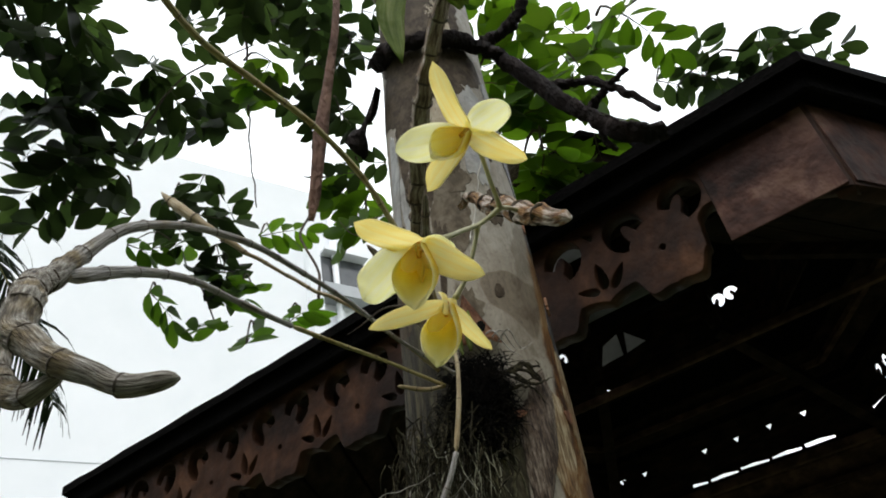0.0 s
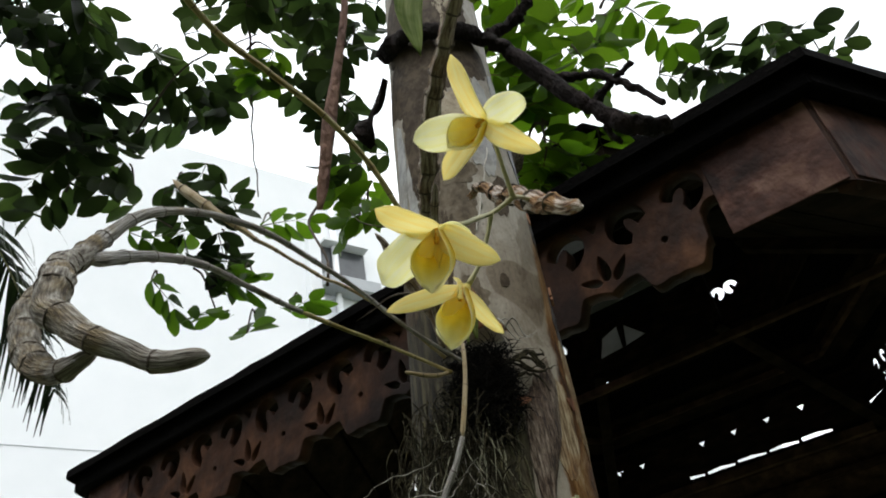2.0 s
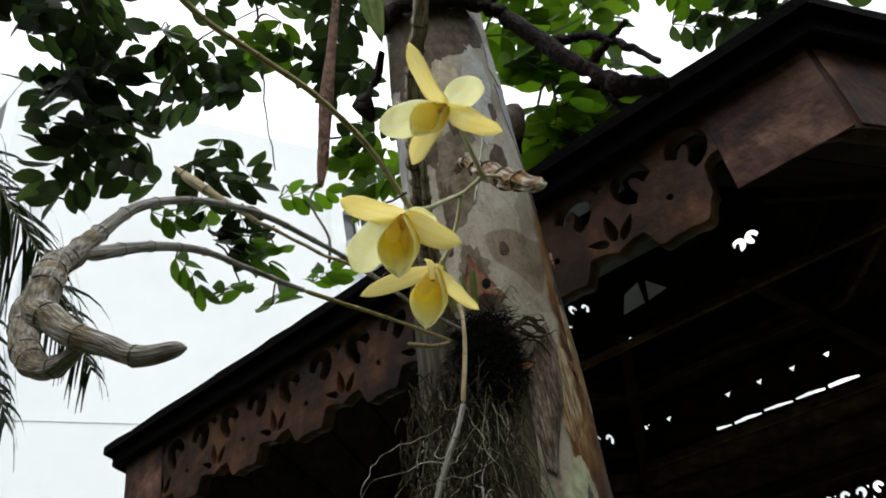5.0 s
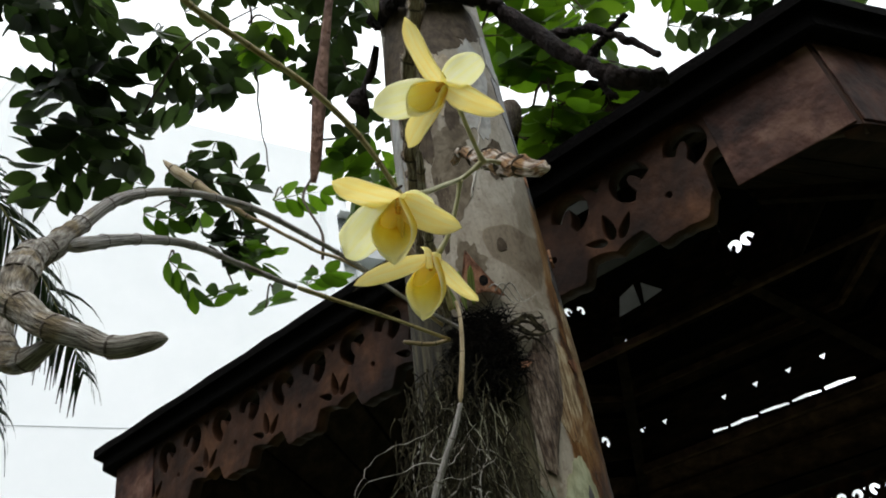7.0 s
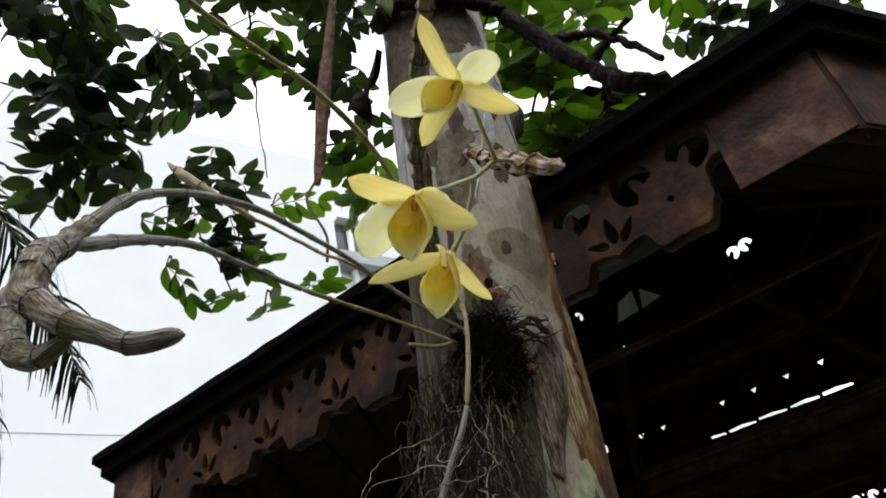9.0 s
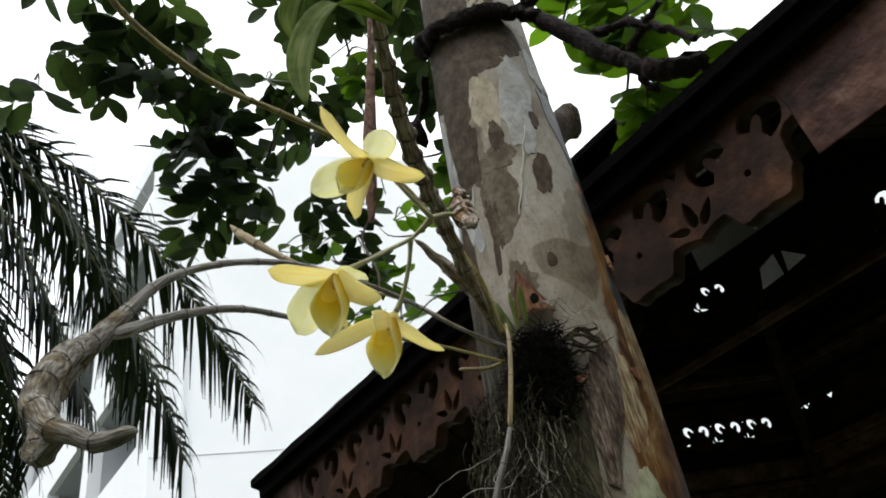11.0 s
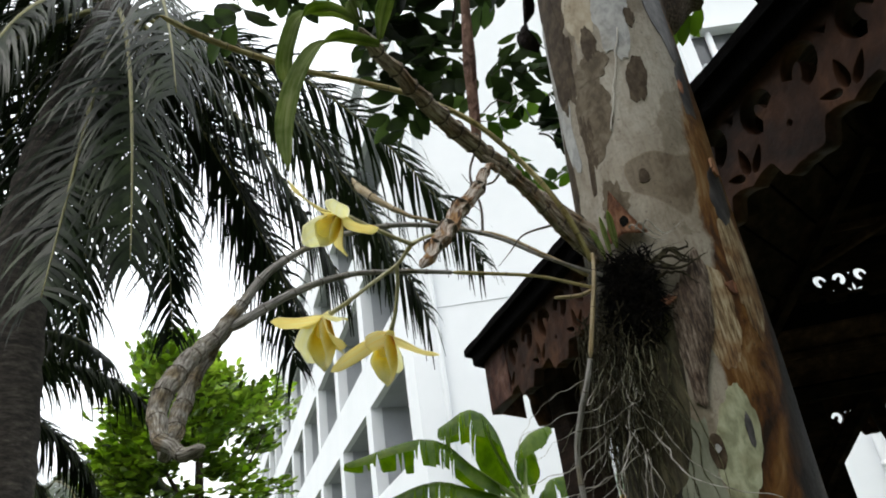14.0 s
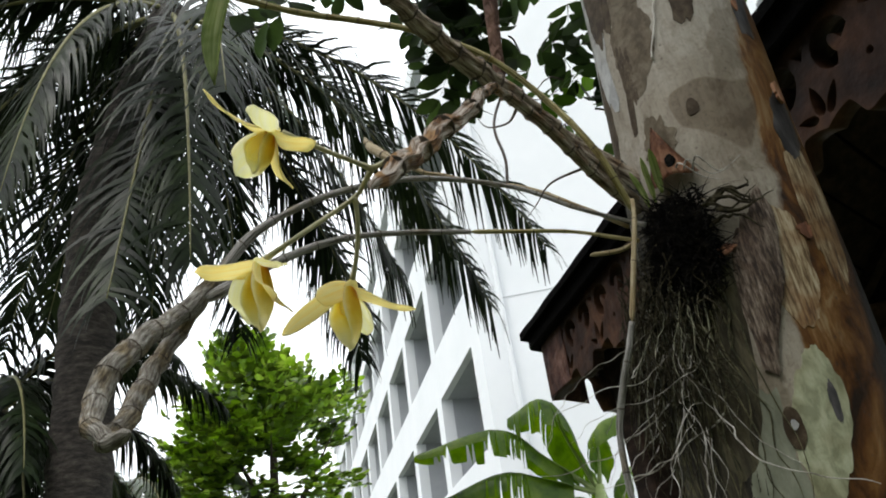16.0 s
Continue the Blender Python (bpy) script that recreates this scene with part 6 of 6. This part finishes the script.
# ---------------------------------------------------------------- coconut palm


def frond(bm, rb, base, az, rise, length, rnd, droop=1.0):
    """Leaflets go to bm, the rachis to rb."""
    h = Vector((-math.sin(radians(az)), math.cos(radians(az)), 0))
    d = (h * math.cos(radians(rise)) + Vector((0, 0, math.sin(radians(rise))))).normalized()
    n = 30
    line = [base.copy()]
    for i in range(n):
        d = (d + Vector((0, 0, -0.062 * droop))).normalized()
        line.append(line[-1] + d * length / n)
    tube(rb, line, lambda u: 0.022 * (1 - u) + 0.003, 6)
    pairs = 84
    for j in range(pairs):
        u = 0.12 + 0.88 * j / (pairs - 1)
        x = u * n
        k = min(int(x), n - 1)
        p = line[k].lerp(line[k + 1], x - k)
        d = (line[k + 1] - line[k]).normalized()
        s = d.cross(Vector((0, 0, 1))).normalized()
        L = length * 0.25 * (0.35 + 0.65 * math.sin(math.pi * min(1, 0.12 + 0.85 * u))) * rnd.uniform(0.7, 1.15)
        for sg in (-1, 1):
            o = (s * sg * 0.85 + d * rnd.uniform(0.45, 1.25) + Vector((0, 0, rnd.uniform(-0.4, 0.35)))).normalized()
            sag = rnd.uniform(0.3, 0.75)
            q, c = o.copy(), p.copy()
            lf = []
            for m in range(6):
                v = m / 5
                w = 0.02 * (1 - 0.88 * v) * (0.6 if m == 0 else 1)
                sd = (d - q * d.dot(q)).normalized()
                lf.append((bm.verts.new(c + sd * w), bm.verts.new(c - sd * w)))
                q = (q + Vector((0, 0, -sag * (0.4 + v)))).normalized()
                c = c + q * L / 5
            for a, b in zip(lf, lf[1:]):
                bm.faces.new((a[0], a[1], b[1], b[0]))


def palm(name, base, top, r, fronds, length, seed, label, lean=0.0, material=None):
    ob = thing(name, label, "palm", "palms", at=base)
    rnd = random.Random(seed)
    b, t = Vector(base), Vector(top)
    bm = bmesh.new()
    line = catmull([b, b.lerp(t, .35) + Vector((0, lean * 0.25, 0)), b.lerp(t, .7) + Vector((0, lean, 0)), t], 70)
    tube(bm, line, lambda u: r * (1.25 - 0.4 * u) * (1 + 0.05 * math.sin(u * 260)), 16, lambda u, a: 1 + 0.03 * math.sin(4 * a + 9 * u))
    part("trunk", rel(bm, ob), M_PALMTRUNK, ob, "ringed grey-brown palm trunk")
    for az, rise, droop, *own in fronds:
        bm, rb = bmesh.new(), bmesh.new()
        reach = own[0] if own else length * rnd.uniform(0.9, 1.05) * (0.8 if rise < 0 else 1)
        frond(bm, rb, t, az if own else az + rnd.uniform(-4, 4), rise, reach, rnd, droop)
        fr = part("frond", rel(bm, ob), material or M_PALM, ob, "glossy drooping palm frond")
        part("rachis", rel(rb, ob), M_RACHIS, fr)
    return ob


M_PALM_GREEN = mat("young_palm_leaflet", [(0.3, (0.05, 0.075, 0.035)), (0.6, (0.09, 0.125, 0.06)), (0.85, (0.15, 0.19, 0.1))], 1.5, 0.35, 0.1, 150, island=0.3, translucent=0.2, spec=0.6)
PALM_FRONDS = [(i * 45 + 12, 66 - 6 * (i % 3), 1.0) for i in range(8)] + [(i * 360 / 14 + 30, 36 + 9 * (i % 2), 1.1) for i in range(14)] + [(i * 360 / 14, 14 + 8 * (i % 2), 1.2) for i in range(14)] + [(i * 360 / 6 + 50, -14 - 9 * (i % 2), 1.0) for i in range(6)] + [(128, -12, 1.0), (290, -50, 0.8)]
PALM_FRONDS = [f for f in PALM_FRONDS if not (200 < f[0] % 360 < 290 and f[1] > -30)]
PALM_FRONDS = [f for f in PALM_FRONDS if 70 < f[0] % 360 < 195 or (f[1] <= 30 and 195 <= f[0] % 360 < 296 and not (f[1] > 5 and f[0] % 360 > 265))]
# the fronds that arch out over the yard, each with its own length
PALM_FRONDS += [(5, -15, 0.82, 4.0), (11, 7, 0.8, 4.2), (24, -48, 0.3, 3.3), (269, -71, 0.0, 3.6), (233, -18, 1.58, 3.0), (136, 56, 1.54, 3.9), (352, -42, 0.5, 3.4), (46, -8, 1.0, 3.8), (30, 24, 1.1, 3.9)]
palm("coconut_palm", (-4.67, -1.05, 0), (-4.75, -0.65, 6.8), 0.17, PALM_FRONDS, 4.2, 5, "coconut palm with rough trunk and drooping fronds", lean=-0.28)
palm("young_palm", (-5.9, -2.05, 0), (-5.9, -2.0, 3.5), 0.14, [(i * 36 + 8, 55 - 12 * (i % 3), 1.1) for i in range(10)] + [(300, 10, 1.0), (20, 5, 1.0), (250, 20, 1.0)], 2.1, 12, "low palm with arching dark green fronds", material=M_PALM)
palm("young_palm", (-9.6, -1.75, 0), (-9.6, -1.7, 3.7), 0.14, [(i * 36 + 8, 50 - 12 * (i % 3), 1.2) for i in range(10)], 2.1, 9, "low palm with arching green fronds", material=M_PALM_GREEN)

# ---------------------------------------------------------------- round-headed tree
bush = thing("small_tree", "bushy broadleaf tree with bright green crown", "tree", at=(-8.9, 0.1, 0))
bm = bmesh.new()
tube(bm, catmull([(-8.9, 0.1, 0), (-8.95, 0.08, 1.6), (-8.9, 0.12, 3.0), (-8.85, 0.1, 4.6)], 20), lambda u: 0.1 * (1.1 - u) + 0.02, 10)
part("trunk", rel(bm, bush), M_TWIG, bush)
rnd = random.Random(31)
for k in range(6):
    bm = bmesh.new()
    a = k * 1.05
    tube(bm, catmull([(-8.9, 0.1, 2.4 + 0.15 * k), (-8.9 + 0.4 * math.cos(a), 0.1 + 0.4 * math.sin(a), 3.2 + .1 * k), (-8.9 + 0.85 * math.cos(a), 0.1 + 0.85 * math.sin(a), 3.9 + .12 * k)], 9), lambda u: 0.035 * (1.15 - u), 7)
    part("limb", rel(bm, bush), M_TWIG, bush)
bm = bmesh.new()
for i in range(78):
    while True:
        q = Vector([rnd.uniform(-1, 1) for _ in range(3)])
        if 0.35 < q.length < 1:
            break
    c = Vector((-8.95, -0.02, 3.95)) + Vector((q.x * 0.95, q.y * 0.95, q.z * 1.5)) * (1 + 0.3 * noise.noise(q * 2.3))
    size = rnd.uniform(0.14, 0.3)
    for j in range(int(75 * size) + 5):
        o = c + Vector([rnd.gauss(0, size * 0.55) for _ in range(2)] + [rnd.gauss(0, size * 0.4)])
        spray(bm, o, q + Vector((rnd.uniform(-.6, .6), rnd.uniform(-.6, .6), 0.5)), 2, 0.125, rnd, 0.3)
part("crown", rel(bm, bush), M_LEAF_PALE, bush, "bright green leafy crown")

# ---------------------------------------------------------------- banana plants


def banana(base, height, leaves, seed):
    """leaves: foot, middle and tip of the midrib, and half the blade's width."""
    ob = thing("banana_plant", "banana plant with broad torn green leaves", "banana plant", "banana plants", at=base)
    rnd = random.Random(seed)
    b = Vector(base)
    bm = bmesh.new()
    tube(bm, catmull([b, b + Vector((0.02, 0, height * .5)), b + Vector((0, 0.02, height))], 12), lambda u: 0.13 - 0.07 * u, 12)
    part("stem", rel(bm, ob), M_BANANA_RIB, ob)
    crown = b + Vector((0, 0.02, height * 0.97))
    for mid, tip, wd in leaves:
        n = 40
        line = catmull([crown, crown.lerp(Vector(mid), 0.5) + Vector((0, 0, 0.02)), mid, tip], n + 1)
        bm = bmesh.new()
        torn = [rnd.random() < (0.42 if i % (n + 1) > 0.45 * n else 0.05) for i in range(2 * n + 2)]
        for sg in (-1, 1):
            prev = None
            sway = 0.0
            for i in range(7, n + 1):
                u = (i - 7) / (n - 7)
                w = wd * math.sin(math.pi * min(0.985, 0.1 + 0.885 * u)) ** 0.45
                p = line[i]
                dd = (line[i] - line[i - 1]).normalized()
                s = dd.cross(Vector((0, 0, 1))).normalized()
                if torn[i + (0 if sg > 0 else n)]:
                    sway = rnd.uniform(-0.4, 0.35)
                row = []
                for k in range(6):
                    x = k / 5
                    row.append(p + s * sg * w * (x - 0.42 * x * x) + Vector((0, 0, 0.25 * w * x - (1.15 + sway) * w * x * x)) + dd * (0.18 * w * x + 0.006 * math.sin(9 * i) * x))
                if prev:
                    gap = rnd.uniform(0.6, 0.98) if torn[i + (0 if sg > 0 else n)] else 0.0
                    a = [bm.verts.new(v) for v in prev]
                    c = [bm.verts.new(v if k == 0 else v.lerp(prev[k], gap * (k / 5) ** 2)) for k, v in enumerate(row)]
                    for k in range(5):
                        f = (a[k], a[k + 1], c[k + 1], c[k])
                        bm.faces.new(f if sg > 0 else f[::-1])
                prev = row
        bmesh.ops.remove_doubles(bm, verts=bm.verts[:], dist=0.0005)
        lf = part("leaf", rel(bm, ob), M_BANANA, ob, "broad green banana leaf with torn edge")
        bm = bmesh.new()
        tube(bm, line, lambda u: 0.03 * (1.08 - u), 8)
        part("midrib", rel(bm, ob), M_BANANA_RIB, lf)


banana((-7.6, 3.56, 0), 2.9, [((-7.49, 3.09, 3.84), (-7.63, 2.70, 3.72), 0.4), ((-7.73, 2.58, 3.62), (-7.98, 1.66, 3.48), 0.29), ((-7.83, 2.59, 3.16), (-8.05, 1.94, 2.99), 0.33), ((-7.44, 3.66, 3.5), (-7.4, 3.98, 3.62), 0.26)], 3)
banana((-8.1, 3.95, 0), 2.5, [((-8.0, 3.65, 3.15), (-7.95, 3.3, 3.4), 0.24), ((-8.0, 4.1, 3.1), (-7.9, 4.5, 3.15), 0.26), ((-7.95, 3.45, 2.85), (-8.0, 3.05, 2.7), 0.24)], 4)

# ---------------------------------------------------------------- bottle hung under the eave
bottle = thing("hanging_bottle", "pale green plastic bottle with yellow filling hung under the eave", "bottle", at=(-1.27, 1.085, 1.725))
bm = bmesh.new()
tube(bm, [Vector((-1.27, 1.085, 1.725 + h)) for h in (0.046, 0.06, 0.085, 0.098, 0.106, 0.112, 0.13)], lambda u: lerp_list([0.034, 0.034, 0.034, 0.031, 0.022, 0.013, 0.012], u), 18)
part("bottle_body", rel(bm, bottle), mat("pale_green_plastic", [(0.36, (0.42, 0.52, 0.4)), (0.64, (0.6, 0.68, 0.56))], 40, 0.3, 0.1, translucent=0.5), bottle)
bm = bmesh.new()
tube(bm, [Vector((-1.27, 1.085, 1.725 + h)) for h in (0.0, 0.004, 0.02, 0.0455)], lambda u: lerp_list([0.03, 0.034, 0.0345, 0.0342], u), 18)
part("filling", rel(bm, bottle), mat("yellow_filling", [(0.36, (0.7, 0.4, 0.03)), (0.64, (0.82, 0.56, 0.08))], 60, 0.4, 0.1, translucent=0.3), bottle, "yellow lower half")
bm = bmesh.new()
tube(bm, [Vector((-1.27, 1.085, z)) for z in (1.85, 2.0, 2.1, 2.22)], lambda u: 0.001, 5)
part("wire", rel(bm, bottle), M_DEADWOOD, bottle)
